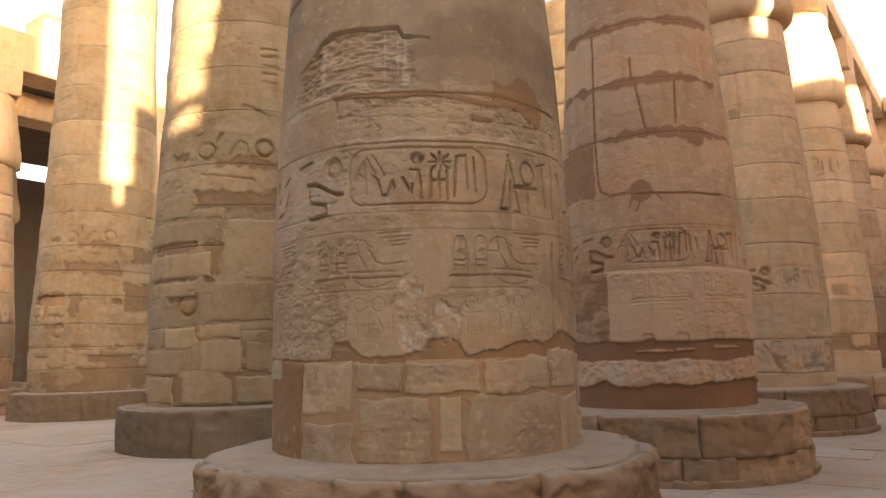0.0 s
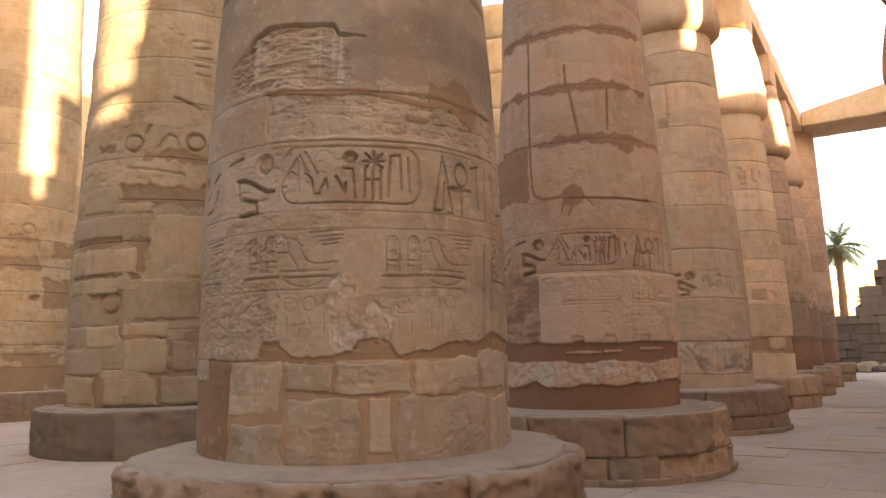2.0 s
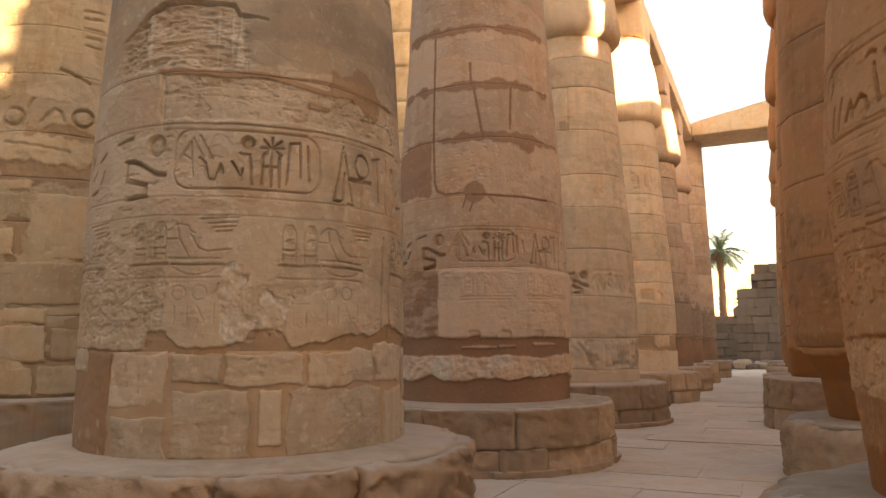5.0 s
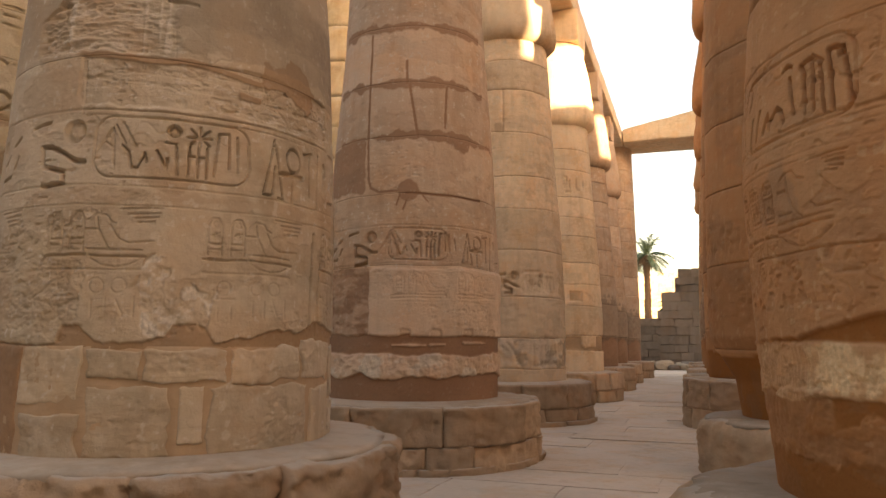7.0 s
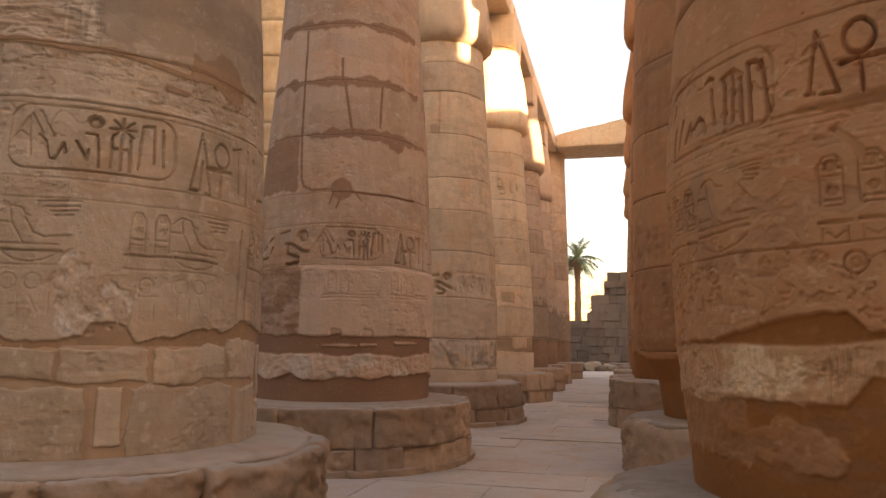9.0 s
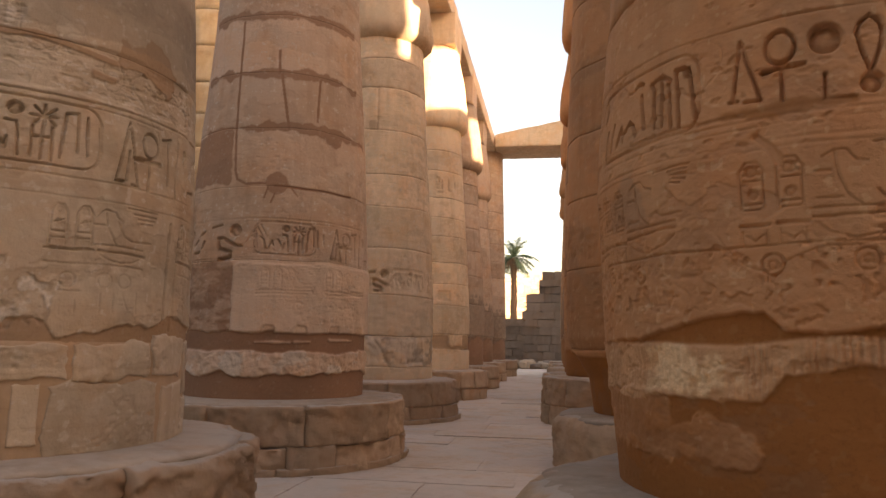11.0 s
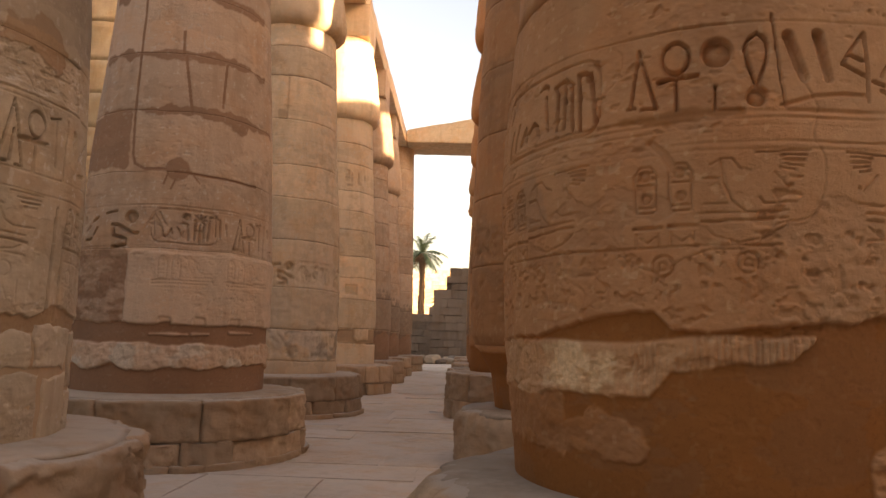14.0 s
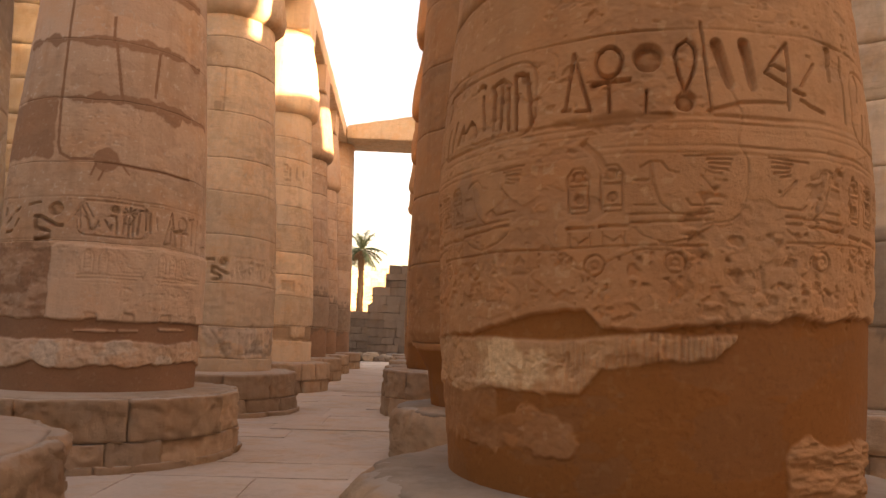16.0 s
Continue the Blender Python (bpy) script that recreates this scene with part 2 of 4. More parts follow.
NAME_BAND = dict(
    viper="-44 17-> -41 17-> -37.6 14-> -31.2 5.5-> -28 4.5;-43.6 16-> -42.8 3-> -38 0-> -34.8 -2-> -34.4 -10-> -42 -11.5",
    edge="-49 32-> -46 34-> -42 35;-60 23-> -56 28;-66 10-> -63 16;-58 5-> -56 14;-66 -2-> -60 0",
    plant="-24.7 10-> -19.8 29-> -18.7 3;-22 19-> -19.3 15;-16.8 33-> -12.9 17;-19 31-> -15.8 18",
    water="-16.7 17-> -14.8 13-> -13.7 1.5-> -11.9 1-> -10 12-> -9.3 6;-6.6 14-> -3.7 2-> -3.4 9",
    crook="-4 20.5-> -1.3 20-> -0.8 10-> -0.6 -2",
    star="3 32-> 8.4 21;3 21-> 8.4 32;5.6 34-> 5.6 20;2 26-> 9 26.5",
    stems="2.7 19-> 2.5 -1;5.3 19-> 5.2 -3;7.8 19-> 7.8 -3;2.6 12-> 7.8 12",
    door="11.2 31-> 10 0;11.2 31-> 14.4 32-> 14.6 6;17 30-> 17.4 4",
    throne="20.5 24-> 21.5 8",
    cone="30.4 35-> 28.4 12-> 26.3 -9;30.4 35-> 32.4 12-> 33.9 -10;30.8 14-> 29.8 -8;26.3 -9-> 29 -9;32 -10-> 34 -10",
    stem="38.4 8-> 38 -11",
    sceptre="47.6 33-> 47.3 -3;44.6 31-> 49.5 34;53.9 34-> 52.8 14-> 51.7 -11",
)


def band_a(r, off, z0, dep=0.022, size=1.0, ring=(-25, 21), bold=1.0):
    """The royal name band: glyphs, then the ring with the name, then life and power signs."""
    if bold < 2:
        r.line(off - 64, z0 + 0.42, off + 62, z0 + 0.43, 0.0085, 0.010)
        r.line(off - 26, z0 + 0.385, off + 44, z0 + 0.385, 0.007, 0.007)
        r.line(off - 66, z0 - 0.115, off + 62, z0 - 0.125, 0.007, 0.005)
    r.cartouche(off + ring[0], off + ring[1], z0 - 0.06, z0 + 0.375, 0.009, dep * 0.6)
    for name, code in NAME_BAND.items():
        deep = {"viper": 1.9, "plant": 0.6, "throne": 0.5, "edge": 1.6, "cone": 1.45, "stem": 1.4, "sceptre": 1.5}.get(name, 1.0)
        r.draw(code, off, z0, {"viper": 0.019 if bold < 2 else 0.012, "edge": 0.013}.get(name, 0.0095) * bold, dep * deep, size)
    r.disc(off - 32.3 * size, z0 + 0.268, 0.088, dep * 2.3, 0.95)
    r.disc(off - 1.9 * size, z0 + 0.292, 0.052, dep * 1.7, 0.9)
    r.ring(off + 39 * size, z0 + 0.225, 0.078, 0.010 * bold, dep * 1.4, 1.2)
    r.slot(off + 33.7 * size, z0 + 0.10, off + 43.5 * size, z0 + 0.108, 0.019, 0.019, dep * 1.3)
    r.disc(off + 58.5 * size, z0 + 0.24, 0.045, dep * 1.2, 1.5)


VULTURE = "0 20-> 2.5 25-> 5.5 24-> 6.5 20-> 8 18.5;2.5 25-> 3.2 14-> 6.5 1-> 8 0;6.5 18-> 9 8-> 12 5-> 19 6.5;9.5 28.5-> 21 29.5;12 25-> 20.5 26;13.5 22-> 20 23;14.5 19-> 19 20;-1 14-> 3 14;0 0.5-> 16 0"
OVAL = "0 1-> 0 22-> 1.2 27-> 3 27-> 4.2 22-> 4.2 1;0 5-> 4.2 5;0 9-> 4.2 9;1 15-> 3.4 17;0.2 -1.5-> 4.2 -1.5"


def band_b(r, off, z0, dep=0.008, wide=1.0, sets=(-46.5, 0)):
    """The lower register: name ovals on stands, vultures over baskets, sun discs."""
    s = 0.0065
    for du in sets:
        o = off + du
        for u in (9.2, 16.2):
            r.draw(OVAL, o + u, z0, s, dep * 1.2)
            r.disc(o + u + 2.1, z0 + 0.235, 0.026, dep * 1.3)
            r.disc(o + u + 2.1, z0 + 0.155, 0.020, dep * 1.1)
        r.line(o + 8.2, z0 - 0.025, o + 21.2, z0 - 0.022, 0.009, dep * 1.8)
        r.line(o + 22.6, z0 - 0.022, o + 38.5 * wide, z0 - 0.03, 0.009, dep * 1.8)
        r.draw(VULTURE, o + 21.5, z0 + 0.015, s, dep)
        r.draw("0 -4-> 3.5 -8.5-> 7.5 -10-> 11.5 -8.5-> 15 -4", o + 22.6, z0, s, dep * 0.8)
        for u in (14.6, 25.2, 31.5):
            r.ring(o + u, z0 - 0.225, 0.05, s, dep * 0.55)
        r.draw("12 -30-> 18 -30;13 -36-> 13 -44;17 -36-> 17 -44;24 -32-> 24 -44;28 -32-> 28 -44;31 -32-> 33 -42;36 -30-> 36 -44", o, z0, s, dep * 0.5)
        r.line(o + 8, z0 - 0.118, o + 38, z0 - 0.118, s, dep * 0.6)
    r.line(off - 66, z0 + 0.325, off + 66, z0 + 0.325, 0.0065, 0.0045)


def weather(r, seed, amount=1.0, flakes=1.0):
    """Broad unevenness, flaked skin with crisp edges, pock marks and fine cracks."""
    S, Z = r.S, r.Z
    r.tex += 0.010 * amount * fbm(S * 1.3, Z * 1.3, seed)
    r.tex += 0.0024 * amount * fbm(S * 8, Z * 10, seed + 5)
    rough = step(fbm(S * 1.1, Z * 1.4, seed + 9), 0.05, 0.5)
    f = fbm(S * 1.9, Z * 3.2, seed + 2, 5)
    flake = step(f, 0.26, 0.33) * flakes
    f2 = fbm(S * 4.0, Z * 9.5, seed + 3, 4)
    small = step(f2, 0.46, 0.56) * flakes * rough
    grain = fbm(S * 22, Z * 34, seed + 12, 3)
    r.tex -= amount * (0.006 * flake + 0.006 * small + 0.0032 * grain * np.maximum(flake, rough * 0.8))
    nicks = step(fbm(S * 11, Z * 19, seed + 21, 3), 0.56, 0.74)
    r.tex -= 0.010 * amount * nicks * (0.25 + 0.75 * rough)
    # hair cracks along the zero line of a slow noise
    g = np.abs(fbm(S * 0.9, Z * 0.8, seed + 44, 4))
    r.tex -= 0.007 * amount * (1 - step(g, 0.006, 0.016)) * step(fbm(S * 0.8, Z * 0.8, seed + 45, 2), 0.1, 0.3)
    r.pale = np.maximum(r.pale, 0.5 * step(fbm(S * 22, Z * 22, seed + 33, 2), 0.72, 0.95))
    r.pale = np.maximum(r.pale, 0.16 * (1 - flake) * step(fbm(S * 0.7, Z * 0.9, seed + 34, 3), -0.1, 0.4))
    r.stain = np.maximum(r.stain, 0.22 * np.maximum(0.7 * flake, 0.8 * small))


# ---- mesh helpers ----
def empty(name, x, y, z=0.0):
    ob = new(name)
    ob.location = (x, y, z)
    ob.empty_display_size = 0.3
    return ob


def under(ob, parent, label=""):
    ob.parent = parent
    if label:
        ob["label"] = label
    return ob


def part(name, bm, material, parent, label=""):
    me = bpy.data.meshes.new(name)
    bm.to_mesh(me)
    bm.free()
    me.materials.append(material)
    return under(new(name, me), parent, label) if parent else new(name, me)


def grid_mesh(name, pts, material, wrap, zone=None, smooth=True):
    """A mesh from an array of points [i, j, xyz]; wrap closes it along i."""
    ni, nj = pts.shape[:2]
    me = bpy.data.meshes.new(name)
    me.vertices.add(ni * nj)
    me.vertices.foreach_set("co", np.ascontiguousarray(pts, dtype=np.float32).ravel())
    i = np.arange(ni if wrap else ni - 1)[:, None]
    j = np.arange(nj - 1)[None, :]
    i2 = (i + 1) % ni
    quads = np.stack([i * nj + j, i2 * nj + j, i2 * nj + j + 1, i * nj + j + 1], -1).reshape(-1, 4)
    n = len(quads)
    me.loops.add(n * 4)
    me.loops.foreach_set("vertex_index", quads.ravel().astype(np.int32))
    me.polygons.add(n)
    me.polygons.foreach_set("loop_start", np.arange(0, n * 4, 4, dtype=np.int32))
    me.update(calc_edges=True)
    me.polygons.foreach_set("use_smooth", np.full(n, smooth))
    if zone is not None:
        at = me.attributes.new("zone", "FLOAT_COLOR", "POINT")
        at.data.foreach_set("color", np.ascontiguousarray(zone, dtype=np.float32).ravel())
    me.materials.append(material)
    me.update()
    return new(name, me)


def joint_wander(u, k):
    """How far a bed joint strays from level along the shaft."""
    s = u * K
    c = np.cos(np.radians(u)) * 1.35
    return 0.02 * fbm(s * 0 + c * 1.3 + 7 * k, np.sin(np.radians(u)) * 1.75 + k * 3.1, k + 3, 3)


def angles(face_step, back_step, half=105):
    front = np.arange(-half, half, face_step)
    back = np.arange(half, 360 - half, back_step)
    return front, np.concatenate([front, back])


def drum(parent, face, radius, z0, z1, k0, k1, du, dz, carve, material, label="", half=105, joint=0.02, name="drum"):
    """One ring of the shaft between two bed joints. radius(z), carve(Relief)."""
    front, u = angles(du, max(du, 4.0), half)
    n = max(3, int((z1 - z0) / dz) + 1)
    z = np.linspace(z0, z1, n)
    uu = np.where(u > 180, u - 360, u)
    order = np.argsort(uu)
    us = uu[order]
    r = Relief(us, z, float(radius((z0 + z1) / 2)) * math.pi / 180)
    if carve:
        carve(r)
    d = r.depth()
    v = (r.Z - z0) / (z1 - z0)
    lo, hi = joint_wander(us, k0)[:, None], joint_wander(us, k1)[:, None]
    zz = r.Z + lo * (1 - v) + hi * v
    edge = np.minimum(r.Z - z0, z1 - r.Z)
    chip = 0.5 + 0.9 * np.clip(fbm(r.S * 6, r.Z * 6, k0 + 40, 3), -0.4, 1)
    d -= joint * chip * np.exp(-(edge / 0.016) ** 2)
    zz += np.where(v < 0.5, 1, -1) * 0.002 * (edge < 1e-6)
    R = radius(r.Z) + d
    a = np.radians(face + r.U)
    pts = np.stack([R * np.cos(a), R * np.sin(a), zz], -1)
    inner = radius(r.Z[:, :1]) - 0.14
    cap = lambda j: np.stack([(inner * np.cos(a[:, j:j + 1])), (inner * np.sin(a[:, j:j + 1])), zz[:, j:j + 1]], -1)
    pts = np.concatenate([cap(0), pts, cap(n - 1)], 1)
    zone = np.stack([r.mortar, r.pale, r.stain, np.ones_like(d)], -1)
    zone = np.concatenate([zone[:, :1], zone, zone[:, -1:]], 1)
    ob = grid_mesh(name, pts, material, True, np.clip(zone, 0, 1))
    return under(ob, parent, label)


def ashlar(parent, face, radius, u0, u1, z0, z1, material, seed, du=0.8, dz=0.02, proud=0.004, name="block", carve=None):
    """One stone let into a shaft: a curved slab with worn, rounded edges."""
    nu, nz = max(4, int((u1 - u0) / du)), max(4, int((z1 - z0) / dz))
    u, z = np.linspace(u0, u1, nu), np.linspace(z0, z1, nz)
    r = Relief(u, z, float(radius((z0 + z1) / 2)) * math.pi / 180)
    weather(r, seed + 50, 0.9, 0.8)
    if carve:
        carve(r)
    eu = np.minimum(r.U - u0, u1 - r.U) * r.k
    ez = np.minimum(r.Z - z0, z1 - r.Z)
    e = np.minimum(eu, ez)
    d = proud + r.depth() + 0.009 * fbm(r.S * 2.5, r.Z * 2.5, seed) + 0.005 * fbm(r.S * 14, r.Z * 18, seed + 3) * step(fbm(r.S * 2, r.Z * 2, seed + 9, 2), -0.3, 0.5) - 0.008 * np.exp(-(e / 0.009) ** 2)
    pull = np.exp(-(e / 0.05) ** 2)
    su = (u0 + u1) / 2
    sz = (z0 + z1) / 2
    U = r.U + pull * (1.3 * min(1.0, (u1 - u0) / 22) * fbm(r.Z * 7 + seed, r.S * 2, seed + 7, 3)) * np.sign(su - r.U) * np.abs((r.U - su) / (u1 - u0) * 2) ** 4
    Z = r.Z + pull * (0.024 * fbm(r.S * 7 + seed, r.Z * 2, seed + 8, 3)) * np.abs((r.Z - sz) / (z1 - z0) * 2) ** 4
    R = radius(Z) + d
    a = np.radians(face + U)
    pts = np.stack([R * np.cos(a), R * np.sin(a), Z], -1)
    # fold the rim inwards, so that the stone has thickness
    rim = np.pad(pts, ((1, 1), (1, 1), (0, 0)), mode="edge")
    Rr = np.pad(radius(Z) - 0.10, 1, mode="edge")
    ar = np.pad(a, 1, mode="edge")
    mask = np.ones(rim.shape[:2], bool)
    mask[1:-1, 1:-1] = False
    rim[mask, 0], rim[mask, 1] = (Rr * np.cos(ar))[mask], (Rr * np.sin(ar))[mask]
    zone = np.stack([r.mortar, np.maximum(r.pale, 0.28 * step(fbm(r.S * 5, r.Z * 5, seed + 2), 0.3, 0.8)), r.stain, np.ones_like(d)], -1)
    zone = np.pad(zone, ((1, 1), (1, 1), (0, 0)), mode="edge")
    return under(grid_mesh(name, rim, material, False, np.clip(zone, 0, 1)), parent)


def base_stone(parent, a0, a1, r0, r1, z0, z1, material, seed, fine=1.0, rough=1.0, name="base_stone", round_=0.05):
    """One stone of a round base: a sector with a worn upper edge."""
    na = max(4, int((a1 - a0) * r1 * math.pi / 180 / (0.05 / fine)))
    a = np.radians(np.linspace(a0, a1, na))
    nr, nz = max(4, int((r1 - r0) / (0.08 / fine))), max(4, int((z1 - z0) / (0.05 / fine)))
    b = min(round_, (z1 - z0) * 0.3)
    arc = [(r1 - b + b * math.sin(q), z1 - b + b * math.cos(q)) for q in np.linspace(0, math.pi / 2, 5)]
    prof = [(r, z1) for r in np.linspace(r0, r1 - b, nr)[:-1]] + arc + [(r1, z) for z in np.linspace(z1 - b, z0, nz)[1:]] + [(r0, z0), (r0, z1)]
    P = np.array(prof)
    A, R = np.meshgrid(a, P[:, 0], indexing="ij")
    Zg = np.broadcast_to(P[:, 1], A.shape).copy()
    s = A * r1
    # edges: sides round off, faces bulge and chip
    side = np.minimum(A - a[0], a[-1] - A) * r1
    outer = step(R, r0 + 0.1, r1 - 0.02)
    n3 = fbm(s * 20, Zg * 24 + R * 9, seed + 8, 2)
    n1, n2 = fbm(s * 1.7, Zg * 2.5 + R, seed, 4), fbm(s * 7, Zg * 7 + R * 3, seed + 4, 3)
    top = step(Zg, z0 + 0.05, z1 - 0.1)
    R = R + outer * (rough * (0.022 * n1 + 0.014 * n2 + 0.011 * n3 - 0.028 * step(fbm(s * 5.5, Zg * 11, seed + 15, 4), 0.15, 0.32)) - 0.018 * np.exp(-(side / 0.012) ** 2)) - 0.05 * rough * outer * top * np.clip(fbm(s * 2.3, Zg * 0 + 3, seed + 9, 3), 0, 1)
    Zg = Zg + top * (rough * (0.010 * fbm(s * 3, R * 3, seed + 6, 3) + 0.004 * fbm(s * 16, R * 16, seed + 7, 2))) - top * 0.012 * np.exp(-(side / 0.012) ** 2)
    pts = np.stack([R * np.cos(A), R * np.sin(A), Zg], -1)
    ends = [np.broadcast_to(pts[k].mean(0), pts[k].shape)[None] for k in (0, -1)]
    pts = np.concatenate([ends[0], pts, ends[1]], 0)
    return under(grid_mesh(name, pts, material, False), parent)


def sides(profile):
    zs, rs = [q[0] for q in profile], [q[1] for q in profile]
    return lambda z: np.interp(z, zs, rs)


def turned(name, prof, material, parent, n=64, seed=0, rough=0.01, label=""):
    """A body of revolution, a little uneven."""
    P = np.array(prof)
    a = np.linspace(0, 2 * math.pi, n, endpoint=False)
    A, R = np.meshgrid(a, P[:, 0], indexing="ij")
    Z = np.broadcast_to(P[:, 1], A.shape)
    R = R + (R > 0.1) * rough * fbm(np.cos(A) * 3 + Z, np.sin(A) * 3 + Z * 1.7, seed, 4)
    return under(grid_mesh(name, np.stack([R * np.cos(A), R * np.sin(A), Z], -1), material, True), parent, label)


def slab(name, parent, x0, x1, y0, y1, z0, z1, material, seed=0, cell=0.25, rough=0.012, label="", slope=0.0):
    """A dressed block with worn edges. slope: how much higher its top is at x1."""
    bm = bmesh.new()
    nx, ny, nz = [max(1, min(40, int(round(v / cell)))) for v in (x1 - x0, y1 - y0, z1 - z0)]
    def face(o, du, dv, n, m):
        vs = [[bm.verts.new(o + du * (i / n) + dv * (j / m)) for j in range(m + 1)] for i in range(n + 1)]
        for i in range(n):
            for j in range(m):
                bm.faces.new((vs[i][j], vs[i + 1][j], vs[i + 1][j + 1], vs[i][j + 1]))
    X, Y, Z = Vector((x1 - x0, 0, 0)), Vector((0, y1 - y0, 0)), Vector((0, 0, z1 - z0))
    o = Vector((x0, y0, z0))
    face(o, Y, X, ny, nx); face(o + Z, X, Y, nx, ny); face(o, X, Z, nx, nz); face(o + Y, Z, X, nz, nx); face(o, Z, Y, nz, ny); face(o + X, Y, Z, ny, nz)
    bmesh.ops.remove_doubles(bm, verts=bm.verts, dist=1e-4)
    bmesh.ops.bevel(bm, geom=[e for e in bm.edges if e.calc_face_angle(0) > 1], offset=0.03, segments=2, affect="EDGES")
    for v in bm.verts:
        q = v.co * 1.7 + Vector((seed * 3.7, seed, 0))
        if slope:
            v.co.z += slope * (v.co.x - x0) / (x1 - x0) * (v.co.z - z0) / (z1 - z0)
        v.co += noise.noise_vector(q) * rough + noise.noise_vector(q * 4) * rough * 0.4
    return part(name, bm, material, parent, label)


# ---- ground, and unseen enclosing walls that shape the light ----
def ground():
    n = 60
    g = np.sign(np.linspace(-1, 1, n)) * np.abs(np.linspace(-1, 1, n)) ** 3 * 1500
    X, Y = np.meshgrid(g, g + 20, indexing="ij")
    pts = np.stack([X, Y, np.full_like(X, -0.013)], -1)
    ob = grid_mesh("ground", pts, PAVING, False)
    tagged(ob, "dusty pale earth and sand around the paved hall", "ground", kind="structure")


ground()

WALL_X = 32.0


def facing(x, y):
    return math.degrees(math.atan2(-y, -x))


def box_into(bm, x0, x1, y0, y1, z0, z1):
    if min(x1 - x0, y1 - y0, z1 - z0) > 0.01:
        bmesh.ops.create_cube(bm, size=1, matrix=Matrix.LocRotScale(((x0 + x1) / 2, (y0 + y1) / 2, (z0 + z1) / 2), None, (x1 - x0, y1 - y0, z1 - z0)))


def light_masks():
    """Unseen high walls added to block light; high openings let through the sunlit patches."""
    # openings placed for the sun patches on the columns: y from, y to, sill, head
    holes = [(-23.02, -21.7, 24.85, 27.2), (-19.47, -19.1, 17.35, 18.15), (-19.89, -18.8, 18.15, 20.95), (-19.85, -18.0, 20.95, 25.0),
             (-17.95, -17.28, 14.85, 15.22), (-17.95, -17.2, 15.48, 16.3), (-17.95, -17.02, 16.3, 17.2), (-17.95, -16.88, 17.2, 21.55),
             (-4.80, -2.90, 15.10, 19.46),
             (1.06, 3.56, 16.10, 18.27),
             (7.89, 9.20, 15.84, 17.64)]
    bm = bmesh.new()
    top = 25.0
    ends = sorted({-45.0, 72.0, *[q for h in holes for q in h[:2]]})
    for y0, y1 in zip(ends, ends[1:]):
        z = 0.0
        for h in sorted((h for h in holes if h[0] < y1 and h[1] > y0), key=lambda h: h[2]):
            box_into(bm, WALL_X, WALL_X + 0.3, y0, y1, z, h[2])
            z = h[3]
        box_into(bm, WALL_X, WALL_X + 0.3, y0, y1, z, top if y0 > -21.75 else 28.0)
    tagged(part("wall_side", bm, SAND_FAR, None), "added unseen sandstone wall with openings that shape the sunlight", "wall", kind="structure")
    # unseen rear wall, added to cut the sky light on the near columns
    bm = bmesh.new()
    box_into(bm, -50, 20.5, -14.6, -14, 0, 17)
    tagged(part("wall_rear", bm, SAND_FAR, None), "plain high sandstone wall added unseen to block rear sky light", "wall", kind="structure")


light_masks()

# ---- column kinds ----
SHAFT = sides([(0.8, 1.35), (2.6, 1.35), (4.2, 1.27), (6.0, 1.14), (8.7, 0.99), (12, 0.95)])
SHAFT_R1 = sides([(0.5, 1.268), (1.4, 1.33), (2.6, 1.385), (4.5, 1.24), (6.0, 1.14), (8.7, 0.99), (12, 0.95)])
SHAFT_R2 = sides([(0.6, 1.0), (1.2, 1.08), (1.5, 1.25), (1.75, 1.36), (2.6, 1.36), (4.5, 1.33), (6.0, 1.28), (8.7, 1.17), (12, 1.1)])
SHAFT_R3 = sides([(0.8, 1.35), (2.6, 1.36), (4.5, 1.33), (6.0, 1.28), (8.7, 1.17), (12, 1.1)])
SHAFT_L = sides([(0.8, 1.994), (3.0, 1.994), (12, 1.567), (20, 1.5)])


def crown(parent, material, seed, z=8.65, neck=1.0):
    """Closed-bud capital with its abacus block."""
    prof = [(neck - 0.1, z - 0.05), (neck + 0.02, z - 0.02), (neck + 0.10, z + 0.02), (neck + 0.19, z + 0.12), (neck + 0.22, z + 0.3), (neck + 0.20, z + 0.5)]
    prof += [(neck + 0.20 - 0.30 * (i / 8) ** 1.2, z + 0.5 + 2.25 * i / 8) for i in range(1, 9)] + [(0.02, z + 2.75)]
    cap = turned("capital", prof, material, parent, 96, seed, 0.045)
    h = 0.86
    slab("abacus", parent, -h, h, -h, h, z + 2.755, z + 3.85, material, seed, 0.3)
    return cap


def bases(parent, r, z1, courses, seed, fine, material=None, rough=1.0, count=11, round_=0.06, inner=0.9):
    """Rings of stones that make the round base."""
    rng = random.Random(seed)
    zs = np.linspace(0, z1, courses + 1) if courses != 2 else np.array([0, 0.4 * z1, z1])
    for c in range(courses):
        a = rng.uniform(0, 30)
        end = a + 360
        n = count + rng.choice((-1, 0, 1))
        cuts = sorted([a] + [a + 360 * (i + rng.uniform(-0.25, 0.25)) / n for i in range(1, n)]) + [end]
        rr = r - (0.0 if c == courses - 1 else rng.uniform(-0.03, 0.04))
        for i in range(len(cuts) - 1):
            base_stone(parent, cuts[i] + 0.05, cuts[i + 1] - 0.05, inner, rr + rng.uniform(-0.03, 0.03) * rough, zs[c] - 0.05 * (c == 0) + 0.004, zs[c + 1] - 0.004 + rng.uniform(-0.01, 0.01) * rough, material or SAND_BASE, rng.randint(0, 900), fine, rough, round_=round_ if c == courses - 1 else 0.025)


